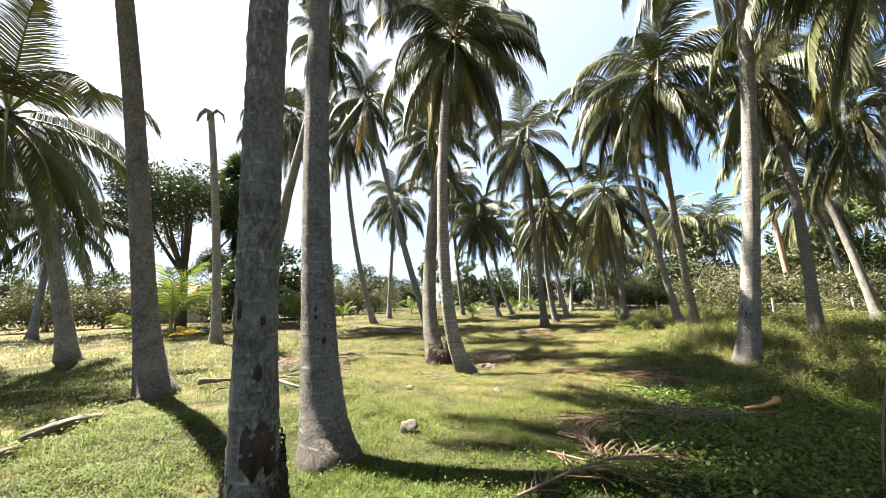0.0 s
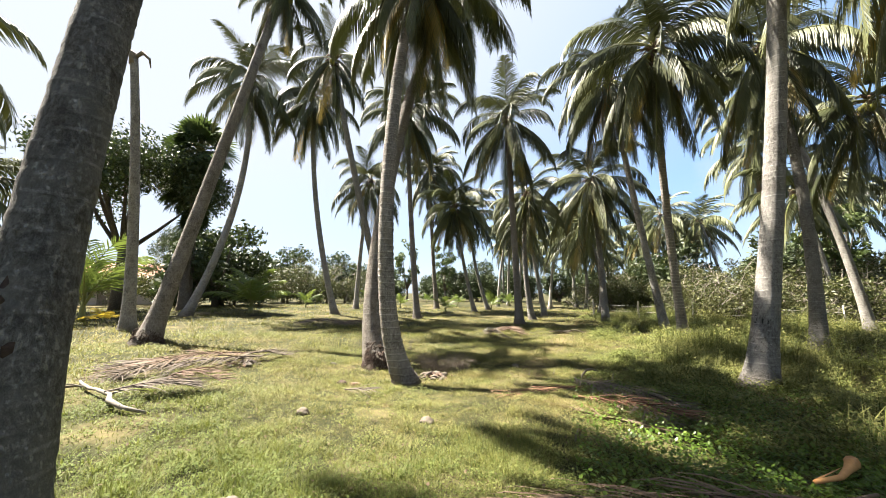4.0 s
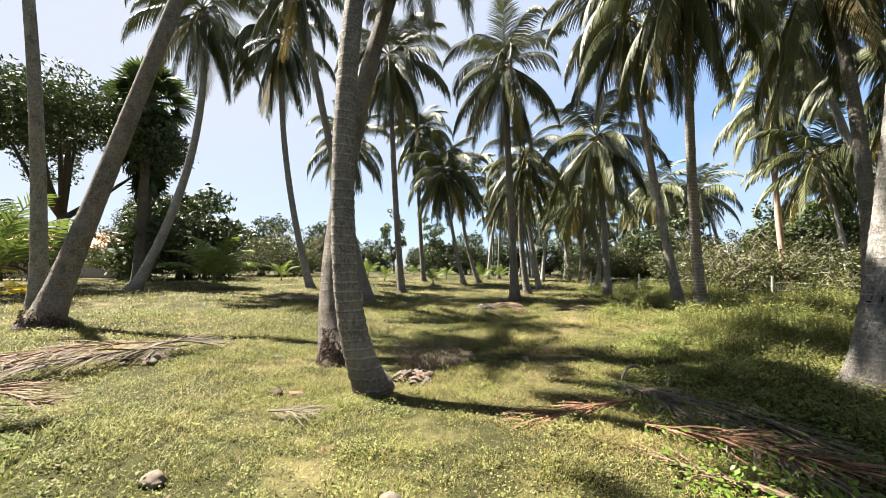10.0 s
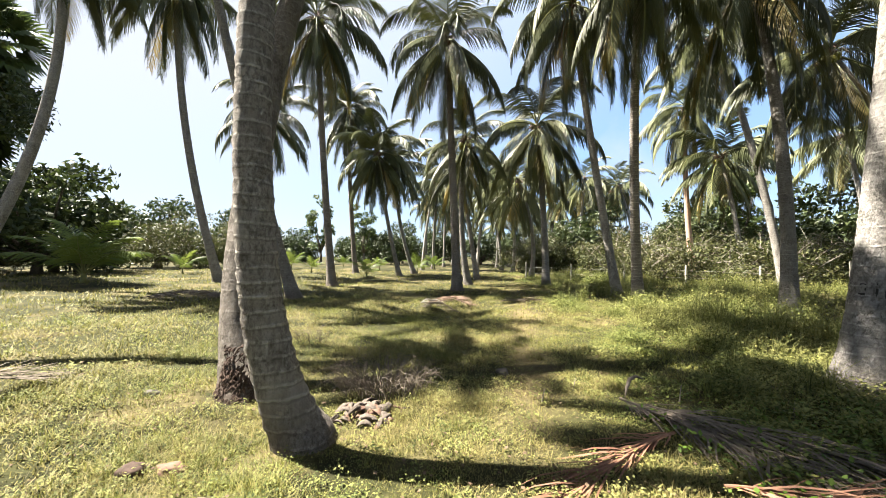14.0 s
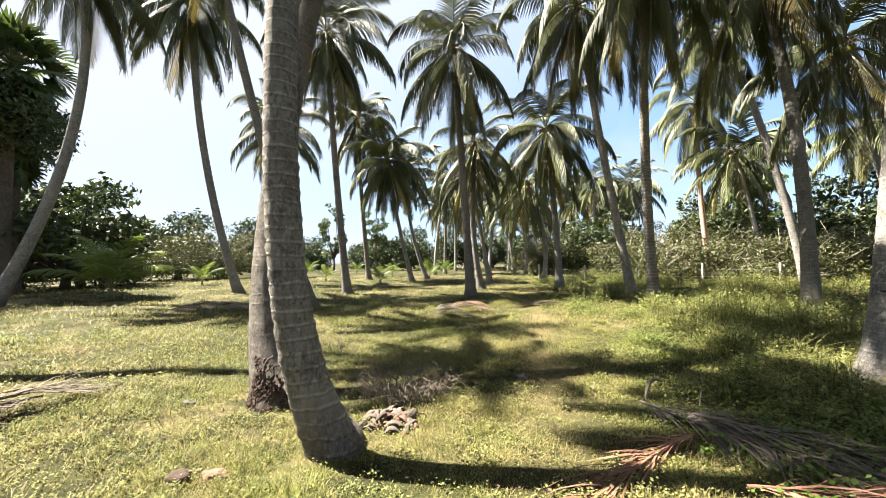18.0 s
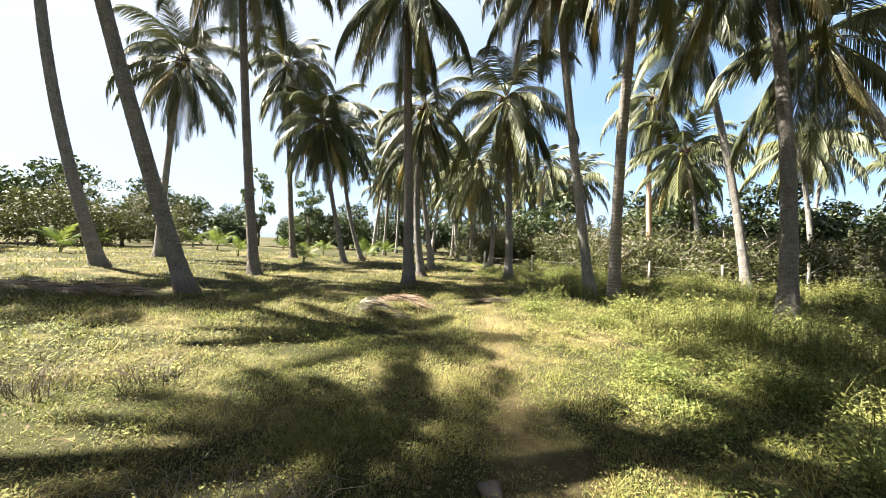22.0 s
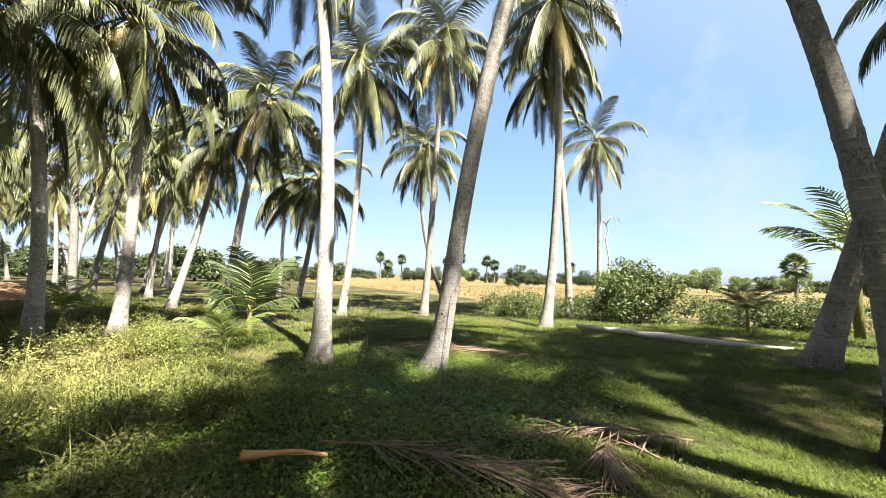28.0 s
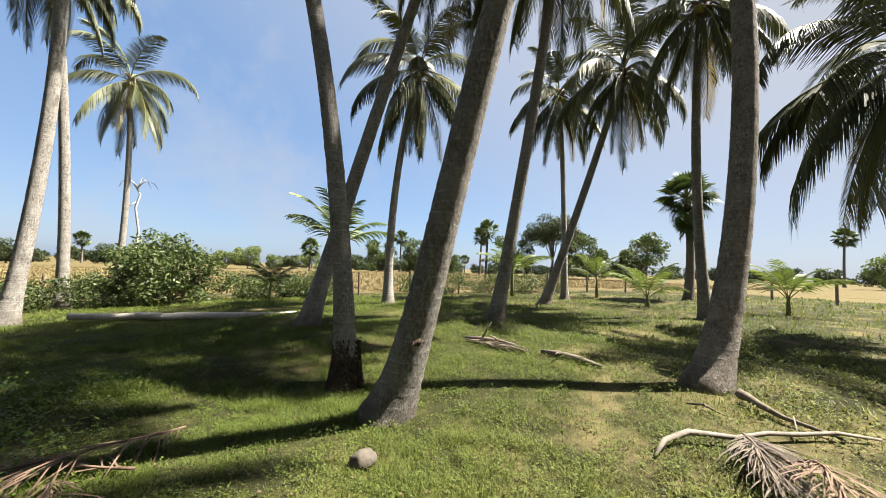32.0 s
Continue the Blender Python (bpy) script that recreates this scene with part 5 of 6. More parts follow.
fallen_frond(2.35, 11.4, -76, 1.5, M_TWIG, "dark rotted palm frond under a grey one", 43, arch=0.06, lie=0.7, rows=120)
fallen_frond(2.1, 11.0, 208, 1.2, M_DRY_RED, "reddish dry palm frond on trampled grass", 5, lie=0.35, rows=70)
fallen_frond(2.85, 9.7, 150, 1.3, M_DRY, "old palm frond tangled in creepers", 6, lie=0.4, rows=60)
fallen_frond(1.95, 10.4, -14, 1.1, M_DRY_RED, "brown palm frond half hidden in creepers", 7, lie=0.6)
fallen_frond(-3.86, 11.24, 268, 2.4, M_DRY_GREY, "long grey palm frond on short grass", 8, arch=0.07, lie=0.55, rows=170, up=0.03)
fallen_frond(-2.85, 8.2, 50, 0.8, M_DRY_GREY, "grey palm frond fanned out on the grass beside a pale stalk", 9, arch=0.16, lie=0.75, rows=150, up=0.03)
fallen_frond(-2.75, 8.6, 35, 0.7, M_DRY, "brown broken end of a palm frond", 37, arch=0.4, lie=0.8, rows=80, up=0.03)
fallen_frond(-4.1, 11.35, 262, 2.5, M_DRY, "old brown palm frond in a long messy pile", 38, arch=0.12, lie=0.8, rows=150, up=0.05)
fallen_frond(-4.3, 10.1, 285, 1.5, M_TWIG, "dark rotted palm frond in a long messy pile", 39, arch=0.2, lie=0.9, rows=90, up=0.02)
fallen_frond(-3.75, 10.5, 75, 1.0, M_TWIG, "dark rotted palm frond at the end of a pile", 40, arch=0.25, lie=1.0, rows=110, up=0.02)
fallen_frond(-0.98, 9.9, 15, 0.34, M_DRY_GREY, "small bleached comb of a palm frond in the grass", 41, arch=0.1, lie=0.8, rows=40)
fallen_frond(-4.39, 10.64, 250, 1.6, M_DRY_GREY, "broken grey palm frond on short grass", 10, arch=0.07, lie=0.55, rows=170, up=0.03)
fallen_frond(-0.76, 18.12, -25, 1.3, M_DRY, "heap of dry palm frond on the grass", 12, arch=0.3, lie=0.9)
fallen_frond(0.3, 16.7, 140, 1.2, M_TWIG, "dry palm frond heap on the grass", 13, arch=0.3, lie=0.9)
fallen_frond(-0.45, 17.9, 15, 0.9, M_DRY, "reddish dry frond sticks on a debris heap", 33, arch=0.45, lie=1.1, rows=70)
fallen_frond(-0.9, 18.0, -40, 0.8, M_LOG, "bleached dry frond sticks on a debris heap", 34, arch=0.4, lie=1.1, rows=50)
fallen_frond(7.6, 4.5, 250, 1.6, M_DRY, "reddish dead palm frond on the grass", 14, lie=0.8)
fallen_frond(-2.25, 4.35, 126, 1.1, M_TWIG, "grey palm frond on the grass behind the leaning palm", 15)
fallen_frond(-7.80, 16.69, 8, 2.2, M_DRY_GREY, "dark heap of fallen palm fronds under a palm", 16, arch=0.14, lie=0.8, rows=180, up=0.05)
fallen_frond(-5.82, 17.13, 175, 2.0, M_DRY_GREY, "dark heap of fallen palm fronds under a palm", 17, arch=0.14, lie=0.8, rows=180, up=0.05)
fallen_frond(-6.6, 17.7, -12, 2.0, M_DRY_GREY, "grey heap of fallen palm fronds under a palm", 35, arch=0.12, lie=0.7, rows=150, up=0.05)
fallen_frond(-4.6, 17.2, 160, 1.8, M_DRY, "brown heap of fallen palm fronds under a palm", 36, arch=0.12, lie=0.7, rows=150, up=0.05)
fallen_frond(1.3, 18.5, 8, 1.1, M_TWIG, "dry palm frond across the path", 18)
fallen_frond(1.43, 6.95, -32, 0.8, M_DRY, "short dry palm frond end in the grass", 19, lie=0.5, rows=24)
fallen_frond(4.3, 3.6, 33, 2.8, M_DRY, "dark dead palm frond in the shade", 20)


def dead_bush(x, y, wide, high, n, label, seed):
    """A low tangle of dead bent weed stalks with short side twigs."""
    rg = np.random.RandomState(seed)
    e = thing("dead_weed", (x, y, ground_z(x, y)), label, "weed", "dead weeds")
    pieces = []
    for k in range(n):
        a, r = rg.uniform(0, 6.28), wide * 0.5 * math.sqrt(rg.random_sample())
        p = np.array([r * math.cos(a), r * 0.7 * math.sin(a), 0.0])
        b, h = a + rg.uniform(-1.0, 1.0), high * rg.uniform(0.35, 1.1) * (1 - 0.5 * r / wide)
        out = np.array([math.cos(b), math.sin(b), 0.0]) * h * rg.uniform(0.3, 1.2)
        pts = [p, p + out * 0.3 + (0, 0, h * 0.6), p + out * 0.8 + (0, 0, h * 0.95), p + out * 1.3 + (0, 0, h * rg.uniform(0.6, 1.0))]
        pieces.append(tube(pts, [0.0035, 0.0028, 0.002, 0.001], 3, cap=False))
        for q in range(2):
            c, d = pts[1 + q], rg.normal(size=3) * (1, 1, 0.5) * h * 0.35
            pieces.append(tube([c, c + d * 0.5 + (0, 0, 0.01), c + d], [0.002, 0.0016, 0.0008], 3, cap=False))
    for q in range(4):
        tagged(part("clump", mesh_from("clump", *join_pieces([p for k, p in enumerate(pieces) if k // 3 % 4 == q]), [M_TWIG]), e), kind="stuff")


dead_bush(-0.25, 11.9, 0.85, 0.3, 280, "dense dark clump of dead weed stalks beside the twin palms", 11)
dead_bush(-2.65, 13.5, 0.6, 0.28, 50, "small clump of dead bent weed stalks in the grass", 13)
dead_bush(-1.9, 13.8, 0.5, 0.3, 36, "small clump of thin dry weed stalks in the grass", 14)


def lump(name, x, y, z, size, mat, label, category, seed, flat=0.7, parts=1):
    rg = random.Random(seed)
    e = None
    for k in range(parts):
        bm = bmesh.new()
        bmesh.ops.create_icosphere(bm, subdivisions=3, radius=1.0)
        for v in bm.verts:
            d = 1 + 0.35 * noise.noise(v.co * 1.3 + Vector((seed * 3.1, k * 5, 0))) + 0.12 * noise.noise(v.co * 4 + Vector((seed, k, 0)))
            v.co *= d + 0.1 * noise.noise(v.co * 9 + Vector((k, seed, 2)))
            v.co.x *= size[0] * (1 if k == 0 else 0.6)
            v.co.y *= size[1] * (1 if k == 0 else 0.6)
            v.co.z *= size[2] * flat * (1 if k == 0 else 0.7)
        for f in bm.faces:
            f.smooth = True
        m = bpy.data.meshes.new(name)
        bm.to_mesh(m)
        bm.free()
        m.materials.append(mat)
        if e is None:
            e = thing(name, (x, y, ground_z(x, y)), label, category)
        part("lump" if parts > 1 else "body", m, e, "", Matrix.Translation((rg.uniform(-0.2, 0.2) * (k > 0), rg.uniform(-0.15, 0.15) * (k > 0), z)))
    return e


lump("old_coconut", 0.0, 7.28, 0.05, (0.1, 0.085, 0.08), M_NUT_OLD, "old grey fallen coconut on the grass", "coconut", 1, 0.95)


def husk_mesh(seed):
    """A split piece of dry husk: a curved, ribbed shell with ragged ends."""
    rg = random.Random(seed)
    n, m = 9, 7
    v, f = [], []
    wide, long = rg.uniform(0.028, 0.05), rg.uniform(0.05, 0.11)
    for layer in (0.0, -0.01):
        for i in range(n):
            u = 2 * i / (n - 1) - 1
            w = wide * math.sqrt(max(0.06, 1 - u * u))
            for j in range(m):
                a = (j / (m - 1) - 0.5) * (1.5 + 0.5 * math.sin(seed))
                k = 1 + 0.12 * math.sin(j * 2.1 + seed) + rg.uniform(-0.12, 0.12)
                v.append((u * long * (1 + rg.uniform(-0.05, 0.05)), math.sin(a) * w * k, math.cos(a) * w * k + layer - 0.9 * wide * u * u + rg.uniform(-0.004, 0.004)))
    q = n * m
    for i in range(n - 1):
        for j in range(m - 1):
            c = i * m + j
            f += [(c, c + m, c + m + 1, c + 1), (q + c, q + c + 1, q + c + m + 1, q + c + m)]
    for i in range(n - 1):
        c, d = i * m, i * m + m - 1
        f += [(c, q + c, q + c + m, c + m), (d, d + m, q + d + m, q + d)]
    for j in range(m - 1):
        c, d = j, (n - 1) * m + j
        f += [(c, c + 1, q + c + 1, q + c), (d, q + d, q + d + 1, d + 1)]
    return mesh_from("husk", v, f, [M_HUSK if seed % 3 else M_HUSK_PINK], True)


husks = thing("husk_pile", (-0.24, 11.38, ground_z(-0.24, 11.38)), "pile of old pale split coconut husks at a palm foot", "coconut husk")
hk = random.Random(4)
for k in range(40):
    rr, aa = 0.29 * math.sqrt(hk.random()), hk.uniform(0, 6.28)
    part("husk", husk_mesh(k), husks, "", pose(rr * math.cos(aa) * 1.2, rr * math.sin(aa) * 0.7, -0.012 + 0.075 * (1 - rr / 0.29) + 0.01 * (k % 3), hk.uniform(-70, 70), hk.uniform(-24, 24), hk.uniform(0, 360)))

husks = thing("husk_pile", (-3.7, 10.75, ground_z(-3.7, 10.75)), "scattered old coconut husks at the end of a frond pile", "coconut husk")
for k in range(26):
    rr, aa = 0.34 * math.sqrt(hk.random()), hk.uniform(0, 6.28)
    part("husk", husk_mesh(50 + k), husks, "", pose(rr * math.cos(aa) * 1.5, rr * math.sin(aa), -0.01 + 0.04 * (1 - rr / 0.34), hk.uniform(-70, 70), hk.uniform(-24, 24), hk.uniform(0, 360)))
lump("stone", -2.28, 11.45, 0.01, (0.08, 0.055, 0.05), M_STONE, "pale stone in short grass", "stone", 3)
lump("coconut_husk", -1.2, 10.5, 0.01, (0.1, 0.06, 0.05), M_HUSK_PINK, "reddish piece of husk in the grass", "coconut husk", 4)
lump("old_coconut", -1.39, 10.42, 0.02, (0.075, 0.06, 0.05), M_FLAKED, "brown fallen coconut in the grass", "coconut", 5, 0.95)
lump("old_coconut", 0.95, 12.4, 0.02, (0.065, 0.055, 0.05), M_NUT_OLD, "dark brown coconut shell in the grass", "coconut", 7, 0.95)
lump("old_coconut", -3.55, 10.76, 0.04, (0.08, 0.07, 0.065), M_TWIG, "dark old coconut beside a pile of fronds", "coconut", 13, 0.95)
lump("old_coconut", -3.44, 10.62, 0.03, (0.07, 0.055, 0.05), M_NUT_OLD, "grey old coconut beside a pile of fronds", "coconut", 14, 0.95)
lump("earth_mound", 17.4, 12.0, 0.1, (1.2, 1.8, 1.5), M_EARTH, "heap of reddish-brown earth under the palms", "earth mound", 8, 0.8)
lump("old_coconut", -0.80, 8.87, 0.02, (0.07, 0.055, 0.045), M_TWIG, "brown old coconut husk lying in the grass", "coconut husk", 11, 0.9)
lump("old_coconut", 0.5, 9.13, 0.015, (0.07, 0.055, 0.05), M_TWIG, "reddish fibrous coconut husk in the grass", "coconut husk", 12, 0.9)


stick = thing("grey_stick", (2.05, 11.95, ground_z(2, 12) + 0.03), "curved grey stick standing out of the grass", "stick")
sp = [(0, 0, -0.03), (0.03, 0.04, 0.05), (0.09, 0.12, 0.11), (0.18, 0.19, 0.12), (0.27, 0.22, 0.08)]
part("wood", mesh_from("wood", *tube(sp, [0.004, 0.015, 0.02, 0.014, 0.003], 8, wobble=0.1), [M_DRY_GREY], True), stick)


def fallen_stalk(points, radii, mat, label, twigs=()):
    """A crooked stalk or branch lying along the ground."""
    x0, y0, _ = points[0]
    b = thing("fallen_branch", (x0, y0, ground_z(x0, y0)), label, "branch", "fallen branches")
    line = [(x - x0, y - y0, ground_z(x, y) - ground_z(x0, y0) + h) for x, y, h in points]
    part("wood", mesh_from("wood", *tube(line, radii, 8, wobble=0.12), [mat], True), b)
    for k, (dx, dy, dz) in twigs:
        a = Vector(line[k])
        part("twig", vein([a, a + Vector((dx, dy, dz)) * 0.5 + Vector((0, 0, 0.02)), a + Vector((dx, dy, dz))], radii[k] * 0.5, 0.004, mat), b)


fallen_stalk([(-2.0, 8.1, 0.02), (-2.22, 8.02, 0.06), (-2.47, 8.04, 0.09), (-2.78, 8.22, 0.07), (-3.1, 8.27, 0.08), (-3.39, 8.34, 0.06), (-3.75, 8.45, 0.07), (-4.07, 8.6, 0.04)], [0.013, 0.022, 0.026, 0.021, 0.018, 0.02, 0.017, 0.011], M_STICK, "long crooked bleached stalk on the grass", [(3, (0.1, 0.35, 0.05)), (5, (-0.3, -0.15, 0.05))])
fallen_stalk([(-3.87, 7.68, 0.1), (-3.84, 7.76, 0.1), (-3.78, 7.9, 0.08), (-3.7, 8.12, 0.06), (-3.72, 8.3, 0.05), (-3.76, 8.5, 0.03)], [0.055, 0.05, 0.034, 0.022, 0.017, 0.01], M_TWIG, "dark stalk with a thick cut butt on the grass")
fallen_stalk([(-3.02, 5.5, 0.05), (-3.15, 5.75, 0.06), (-3.28, 6.0, 0.05), (-3.41, 6.28, 0.03)], [0.03, 0.05, 0.055, 0.03], M_DRY_GREY, "thick grey weathered stalk on the grass", [(1, (0.25, 0.2, 0.06))])
fallen_stalk([(-2.35, 4.25, 0.06), (-2.55, 4.5, 0.08), (-2.75, 4.75, 0.07), (-2.9, 5.0, 0.04)], [0.03, 0.045, 0.04, 0.02], M_TWIG, "dark rotten stalk in the grass", [(1, (-0.12, 0.1, 0.3)), (2, (0.2, -0.1, 0.1))])
fallen_stalk([(-3.28, 7.5, 0.03), (-3.36, 7.62, 0.05), (-3.3, 7.85, 0.03)], [0.008, 0.014, 0.006], M_DRY_GREY, "short grey stick near a palm foot", [(1, (0.15, 0.12, 0.03))])
log = thing("palm_log", (2.7, -0.2, ground_z(2.7, -0.2)), "bleached fallen palm trunk lying in the grass", "log")
lp = [(2.4 - 0.47 * k, -0.5 + 0.092 * k + 0.03 * math.sin(k * 1.9), 0.06 + 0.005 * k + 0.015 * math.sin(k * 2.7)) for k in range(11)]
part("trunk", mesh_from("trunk", *tube(lp, [0.078 + 0.003 * k + 0.006 * math.sin(k * 3.1) for k in range(11)], 14, wobble=0.1), [M_LOG], True), log)

# ---- grass, herbs and creepers ----
LINE = np.array([(1.8, 3.8), (1.8, 6.0), (1.0, 7.8), (0.7, 8.6), (0.65, 10.5), (0.9, 11.1), (0.6, 10.0)])


def off_walk(x, y):
    d = np.full(x.shape, 99.0)
    for a, b in zip(LINE[:-1], LINE[1:]):
        ab = b - a
        u = np.clip(((x - a[0]) * ab[0] + (y - a[1]) * ab[1]) / (ab @ ab), 0, 1)
        d = np.minimum(d, np.hypot(x - a[0] - u * ab[0], y - a[1] - u * ab[1]))
    return d


def spots(n, box, near, far, rg):
    x, y = rg.uniform(box[0], box[1], n), rg.uniform(box[2], box[3], n)
    d = off_walk(x, y)
    k = (d >= near) & (d < far) & (y > -7.2 - 0.2 * x)
    return x[k], y[k]


def herbage(x, y):
    """Where herbs stand high: the eastern side, in uneven patches."""
    e = 1 / (1 + np.exp(-(x - 3.6 - 0.10 * (y - 12) ** 2 * (y < 9)) * 1.4))
    north = 1 / (1 + np.exp(-(y - 8.2) * 1.3))
    return e * north * (0.75 + 0.45 * np.sin(x * 1.3 + 1) * np.sin(y * 0.9))


def blades(x, y, length, width, lean, rg, bent=True):
    """Single blades, bent in the middle or, where they stand thick, straight and tapered."""
    n = len(x)
    z = ground_np(x, y) - 0.01
    az, h = rg.uniform(0, 2 * math.pi, n), length * rg.uniform(0.45, 1.4, n)
    ln = lean * rg.uniform(0.2, 1.4, n)
    w = width * rg.uniform(0.6, 1.3, n) / 2
    c, s = np.cos(az), np.sin(az)
    p0 = np.stack([x, y, z], -1)
    tip = p0 + np.stack([c * h * ln, s * h * ln, h * (1 - 0.35 * np.minimum(ln, 1.3))], -1)
    a = np.stack([-s * w, c * w, 0 * w], -1)
    if not bent:
        return np.stack([p0 - a, p0 + a, tip + a * 0.3, tip - a * 0.3], 1).reshape(-1, 3), np.arange(4 * n).reshape(-1, 4)
    mid = p0 + np.stack([c * h * ln * 0.35, s * h * ln * 0.35, h * 0.6], -1)
    v = np.stack([p0 - a, p0 + a, mid + a, mid - a, tip + a * 0.15, tip - a * 0.15], 1).reshape(-1, 3)
    i = np.arange(n)[:, None] * 6
    return v, np.concatenate([i + [0, 1, 2, 3], i + [3, 2, 4, 5]])


def leaflets(x, y, z, size, rg, tilt=0.6):
    n = len(x)
    az, s = rg.uniform(0, 2 * math.pi, n), size * rg.uniform(0.6, 1.35, n)
    up = rg.uniform(-0.2, tilt, n)
    a = np.stack([np.cos(az), np.sin(az), up], -1) * s[:, None]
    b = np.stack([-np.sin(az), np.cos(az), rg.uniform(-0.4, 0.4, n)], -1) * s[:, None] * 0.36
    p = np.stack([x, y, z], -1)
    v = np.stack([p, p + a * 0.5 - b, p + a, p + a * 0.5 + b], 1).reshape(-1, 3)
    return v, np.arange(4 * n).reshape(-1, 4)


def tall_weed(x, y, h, lean, leaves, mat, label, seed):
    rg = np.random.RandomState(seed)
    e = thing("tall_weed", (x, y, ground_z(x, y)), label, "weed", "tall weeds")
    s_ = np.linspace(0, 1, 7)
    stem = np.stack([lean[0] * s_**1.5, lean[1] * s_**1.5, h * s_ - 0.02], -1)
    part("stem", mesh_from("stem", *tube(stem, 0.006 * (1 - 0.7 * s_) + 0.002, 5), [M_STICK], True), e)
    if leaves:
        u = rg.uniform(0.35, 1.0, leaves)
        i = np.minimum((u * 6).astype(int), 5)
        p = stem[i] + (stem[i + 1] - stem[i]) * (u * 6 - i)[:, None]
        a = rg.uniform(0, 6.28, leaves)
        p = p + np.stack([np.cos(a), np.sin(a), 0 * a], -1) * rg.uniform(0, 0.13, leaves)[:, None]
        part("foliage", mesh_from("foliage", *leaflets(p[:, 0], p[:, 1], p[:, 2], 0.03 if h < 0.5 else 0.05, rg, 0.7), [mat]), e)


def stuff(name, pieces, mat, label, category):
    v, f = join_pieces(pieces)
    tagged(new(name, mesh_from(name, v, f, [mat])), label, category, kind="stuff")


def uneven(x, y):
    """Slow and quick unevenness of the sward, 0 to 1."""
    a = np.sin(1.9 * x + 1.1 * np.sin(1.3 * y)) * np.sin(2.3 * y + 0.9 * np.sin(1.7 * x))
    b = np.sin(6.1 * x + 1.7 * np.sin(4.3 * y) + 1) * np.sin(5.3 * y + 1.3 * np.sin(5.1 * x))
    c = np.sin(15.0 * x + 2.1 * np.sin(11.0 * y)) * np.sin(17.0 * y + 1.9 * np.sin(13.0 * x))
    return np.clip(0.5 + 0.28 * a + 0.26 * b + 0.22 * c, 0, 1)


def trodden(x, y):
    return np.exp(-(((x - 1.2 - 0.1 * (y - 12)) / 0.35) ** 2)) * (y > 10.5) * (y < 24)


def thinned(x, y, rg, low=0.12):
    k = rg.random_sample(len(x)) < (low + (1 - low) * uneven(x, y)) * (1 - 0.6 * trodden(x, y))
    return x[k], y[k]


gr = np.random.RandomState(3)
lots = []
x, y = thinned(*spots(1050000, (-2.4, 4.6, 1.6, 14), 0.0, 2.3, gr), gr, 0.5)
lots.append(blades(x, y, 0.02 + 0.075 * uneven(x, y) ** 1.7, 0.0048, 1.2, gr, False))
x, y = thinned(*spots(900000, (-6, 8.5, -1, 18), 2.3, 5.0, gr), gr, 0.45)
lots.append(blades(x, y, 0.028 + 0.06 * uneven(x, y) ** 1.4, 0.0075, 1.1, gr, False))
x, y = thinned(*spots(520000, (-10, 12, -5, 22), 5.0, 9.0, gr), gr, 0.4)
lots.append(blades(x, y, 0.04 + 0.07 * uneven(x, y), 0.013, 1.1, gr, False))
x, y = thinned(*spots(300000, (-18, 19, -8, 30), 9.0, 15.0, gr), gr)
lots.append(blades(x, y, 0.05 + 0.075 * uneven(x, y), 0.022, 1.0, gr, False))
x, y = thinned(*spots(170000, (-26, 28, -9, 42), 15.0, 27.0, gr), gr)
lots.append(blades(x, y, 0.06 + 0.08 * uneven(x, y), 0.036, 1.0, gr, False))
stuff("grass", lots, M_GRASS, "short patchy grass, green and straw-coloured", "grass")


def low_clumps(n, box, near, far, wide, high, per, size, rg):
    """Small domed tufts of round-leaved weeds."""
    x, y = thinned(*spots(n, box, near, far, rg), rg, 0.1)
    w, h = wide * rg.uniform(0.4, 1.4, len(x)), high * rg.uniform(0.35, 1.4, len(x))
    i = np.repeat(np.arange(len(x)), np.maximum((per * (w / wide) ** 1.6).astype(int), 5))
    r, a = np.sqrt(rg.random_sample(len(i))), rg.uniform(0, 6.28, len(i))
    px, py = x[i] + w[i] * r * np.cos(a), y[i] + w[i] * r * np.sin(a)
    pz = h[i] * (1 - 0.75 * r**2) * rg.uniform(0.45, 1.1, len(i))
    return leaflets(px, py, ground_np(px, py) + pz, size, rg, 0.7)


lots = []
x, y = thinned(*spots(260000, (-5, 7, 1, 17), 0.0, 4.2, gr), gr, 0.05)
keep = gr.random_sample(len(x)) < 0.75 - 0.5 * herbage(x, y)
x, y = x[keep], y[keep]
lots.append(leaflets(x, y, ground_np(x, y) + gr.uniform(0.0, 0.05, len(x)) * (0.4 + uneven(x, y)), 0.0155, gr))
lots.append(low_clumps(20000, (-5, 7, 1, 17), 0.0, 4.2, 0.085, 0.085, 30, 0.0165, gr))
x, y = thinned(*spots(180000, (-12, 13, -6, 24), 4.2, 10.0, gr), gr, 0.0)
lots.append(leaflets(x, y, ground_np(x, y) + gr.uniform(0.0, 0.08, len(x)) * (0.4 + uneven(x, y)), 0.03, gr))
lots.append(low_clumps(15000, (-12, 13, -6, 24), 4.2, 10.0, 0.15, 0.11, 16, 0.033, gr))
stuff("ground_weeds", lots, M_HERB, "low broad-leaved weeds among the grass", "weeds")


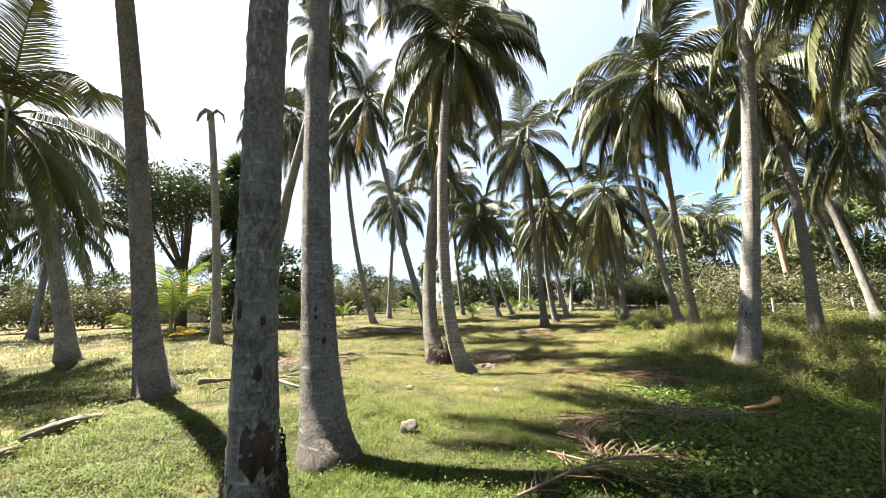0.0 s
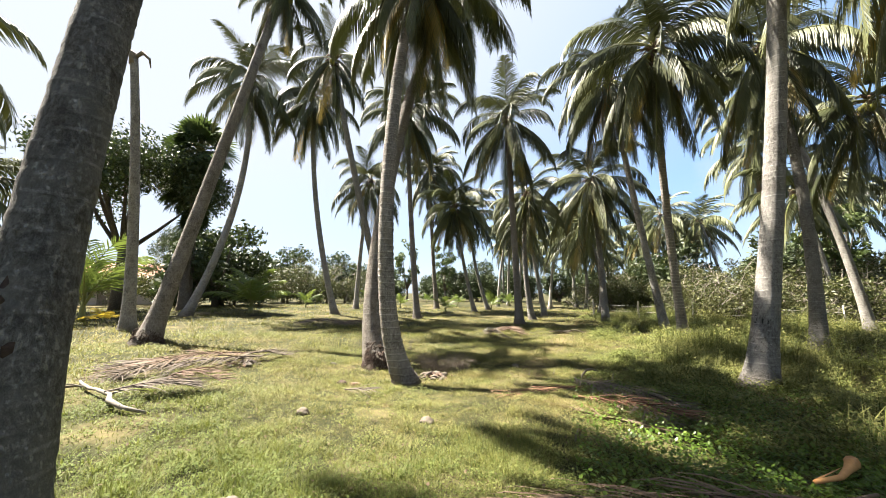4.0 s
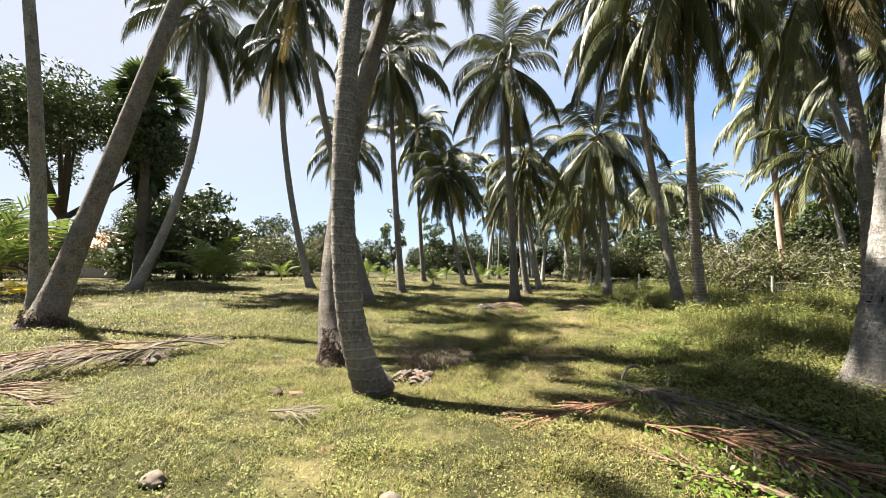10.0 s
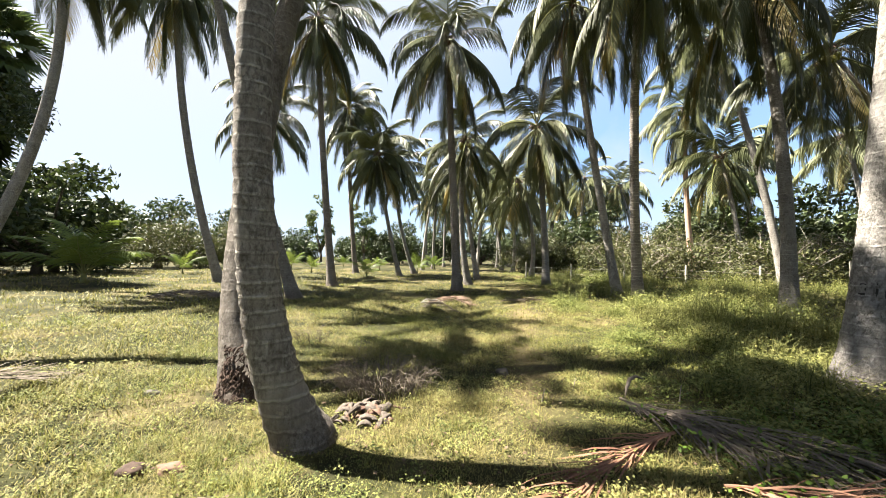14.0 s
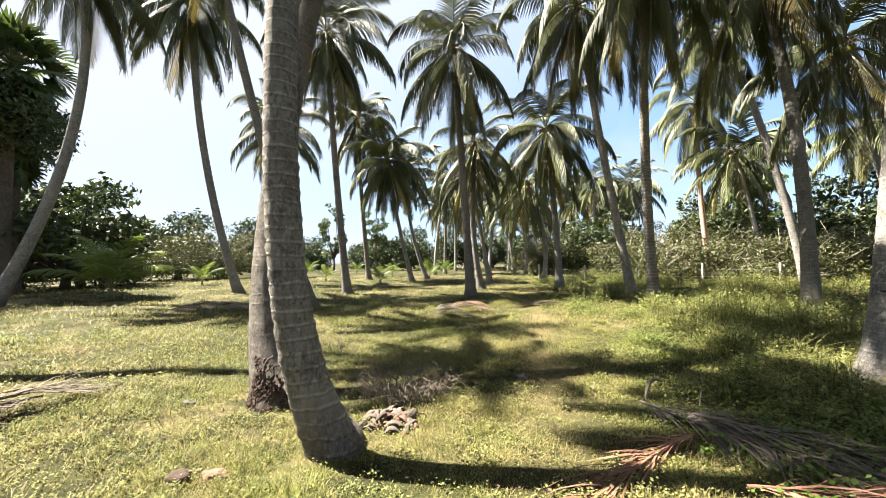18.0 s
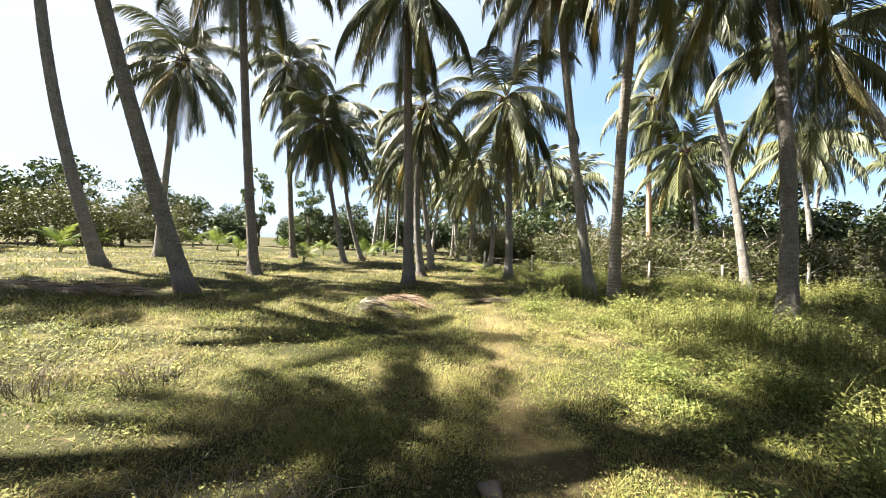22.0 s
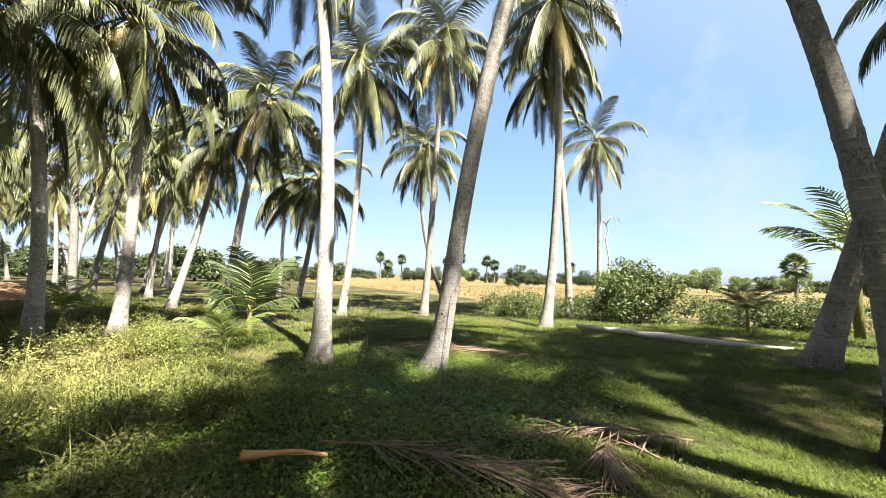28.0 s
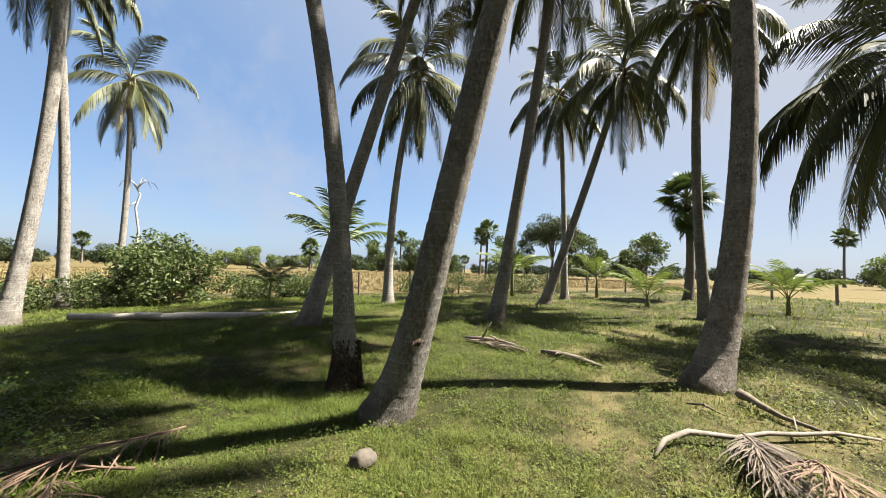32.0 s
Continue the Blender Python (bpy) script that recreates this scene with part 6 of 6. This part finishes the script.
def herb_patch(n, box, near, far, high, size, per, rg):
    """Domed clumps of small leaves on thin stems."""
    x, y = spots(n, box, near, far, rg)
    w = herbage(x, y)
    k = rg.random_sample(len(x)) < w
    x, y, w = x[k], y[k], w[k]
    wide = rg.uniform(0.14, 0.42, len(x)) * high / 0.45
    tall = high * rg.uniform(0.3, 1.15, len(x)) * np.clip(w + 0.15, 0.3, 1.15)
    out = []
    i = np.repeat(np.arange(len(x)), (per * (0.3 + 4 * wide**2)).astype(int))
    r = np.sqrt(rg.random_sample(len(i)))
    a = rg.uniform(0, 6.28, len(i))
    px, py = x[i] + wide[i] * r * np.cos(a), y[i] + wide[i] * r * np.sin(a)
    pz = tall[i] * (1 - 0.7 * r**2) * (0.35 + 0.65 * rg.random_sample(len(i)) ** 0.5) * rg.uniform(0.75, 1.12, len(i))
    out.append(leaflets(px, py, ground_np(px, py) + pz, size, rg, 0.8))
    q = np.repeat(np.arange(len(x)), 42)
    who = np.tile(np.repeat(np.arange(3), 14), len(x))
    sa, sr_ = 2.1 * who + 3.0 * x[q], wide[q] * (0.35 + 0.25 * who)
    u = rg.random_sample(len(q))
    qx = x[q] + np.cos(sa) * sr_ * (0.8 + 0.4 * u) + rg.normal(0, 0.02, len(q))
    qy = y[q] + np.sin(sa) * sr_ * (0.8 + 0.4 * u) + rg.normal(0, 0.02, len(q))
    out.append(leaflets(qx, qy, ground_np(qx, qy) + tall[q] * (0.5 + (0.7 + 0.25 * np.sin(9 * y[q])) * u), size * 0.85, rg, 1.0))
    j = i[::7]
    stems = blades(x[j], y[j], 1.0, 0.006, 0.3, rg)
    sv = stems[0].reshape(-1, 6, 3)
    sv[:, :, :2] += ((np.stack([px, py], -1)[::7] - np.stack([x, y], -1)[j]) * 0.6)[:, None, :]
    sv[:, :, 2] = ground_np(x[j], y[j])[:, None] + (sv[:, :, 2] - sv[:, :1, 2]) * tall[j][:, None]
    out.append((sv.reshape(-1, 3), stems[1]))
    return out


hr = np.random.RandomState(8)
lots = herb_patch(1700, (2.4, 12, 8, 20), 1.5, 6.5, 0.52, 0.029, 560, hr)
lots += herb_patch(2600, (2.5, 26, 5, 34), 6.5, 24, 0.62, 0.045, 230, hr)
stuff("tall_herbs", lots, M_HERB, "knee-high wild herbs with small pale-green leaves", "weeds")

# stubble on the paddy beyond the fence
st = np.random.RandomState(31)
x, y = st.uniform(-45, 45, 150000), -8.6 - 52 * st.random_sample(150000) ** 1.7
k = (y < -9.4 - 0.2 * x) & (st.random_sample(len(x)) < 0.35 + 0.65 * uneven(x * 0.3, y * 0.9))
x, y = x[k], y[k]
stuff("stubble", [blades(x, y, 0.12 + 0.1 * uneven(x, y), 0.03 + 0.0016 * np.abs(y), 0.8, st, False)], M_STUBBLE, "dry cut straw stubble of the harvested paddy", "stubble")

# broad creepers in the shade to the east of the walk
cr = np.random.RandomState(15)
x, y = cr.uniform(1.9, 7.5, 120000), cr.uniform(4.6, 11.8, 120000)
w = np.exp(-((x - 4.2) ** 2) / 3.4 - (y - 8.1) ** 2 / 6.5)
k = cr.random_sample(len(x)) < 1.25 * w
x, y = x[k], y[k]
stuff("creepers", [leaflets(x, y, ground_np(x, y) + cr.uniform(0.02, 0.15, len(x)), 0.031, cr, 0.9)], M_CREEPER, "glossy broad-leaved creepers carpeting the shade", "creeper")

# dead leaf bits
lr = np.random.RandomState(21)
x, y = spots(7000, (-6, 8, 1, 18), 0.0, 5.0, lr)
stuff("leaf_litter", [leaflets(x, y, ground_np(x, y) + 0.035, 0.026, lr, 0.5)], M_LITTER, "dry brown leaf scraps strewn in the grass", "leaf litter")

# single tall weeds
tall_weed(3.6, 7.25, 1.35, (0.1, -0.3), 4, M_HERB, "thin tall bare weed stalk with a few leaves", 1)
tall_weed(6.35, 6.6, 1.55, (0.05, 0.1), 150, M_HERB, "tall thin weed with a leafy top beside a palm", 2)
tall_weed(6.2, 6.35, 1.2, (-0.1, 0.05), 90, M_HERB, "tall thin weed with a leafy top beside a palm", 3)
tall_weed(3.9, 4.3, 0.38, (0.12, 0.05), 0, M_HERB, "short pale dry weed stalk", 4)
for k, (x, y) in enumerate(((1.62, 12.1), (1.25, 11.7), (3.2, 11.6), (2.5, 11.9), (1.9, 9.2), (4.6, 9.3), (3.4, 7.9), (5.3, 8.8), (-1.9, 14.0), (-1.0, 13.4))):
    tall_weed(x, y, 0.12 + 0.02 * (k % 4), (0.03, 0.02), 40, M_HERB, "small pale-green weed sprig in the grass", 10 + k)
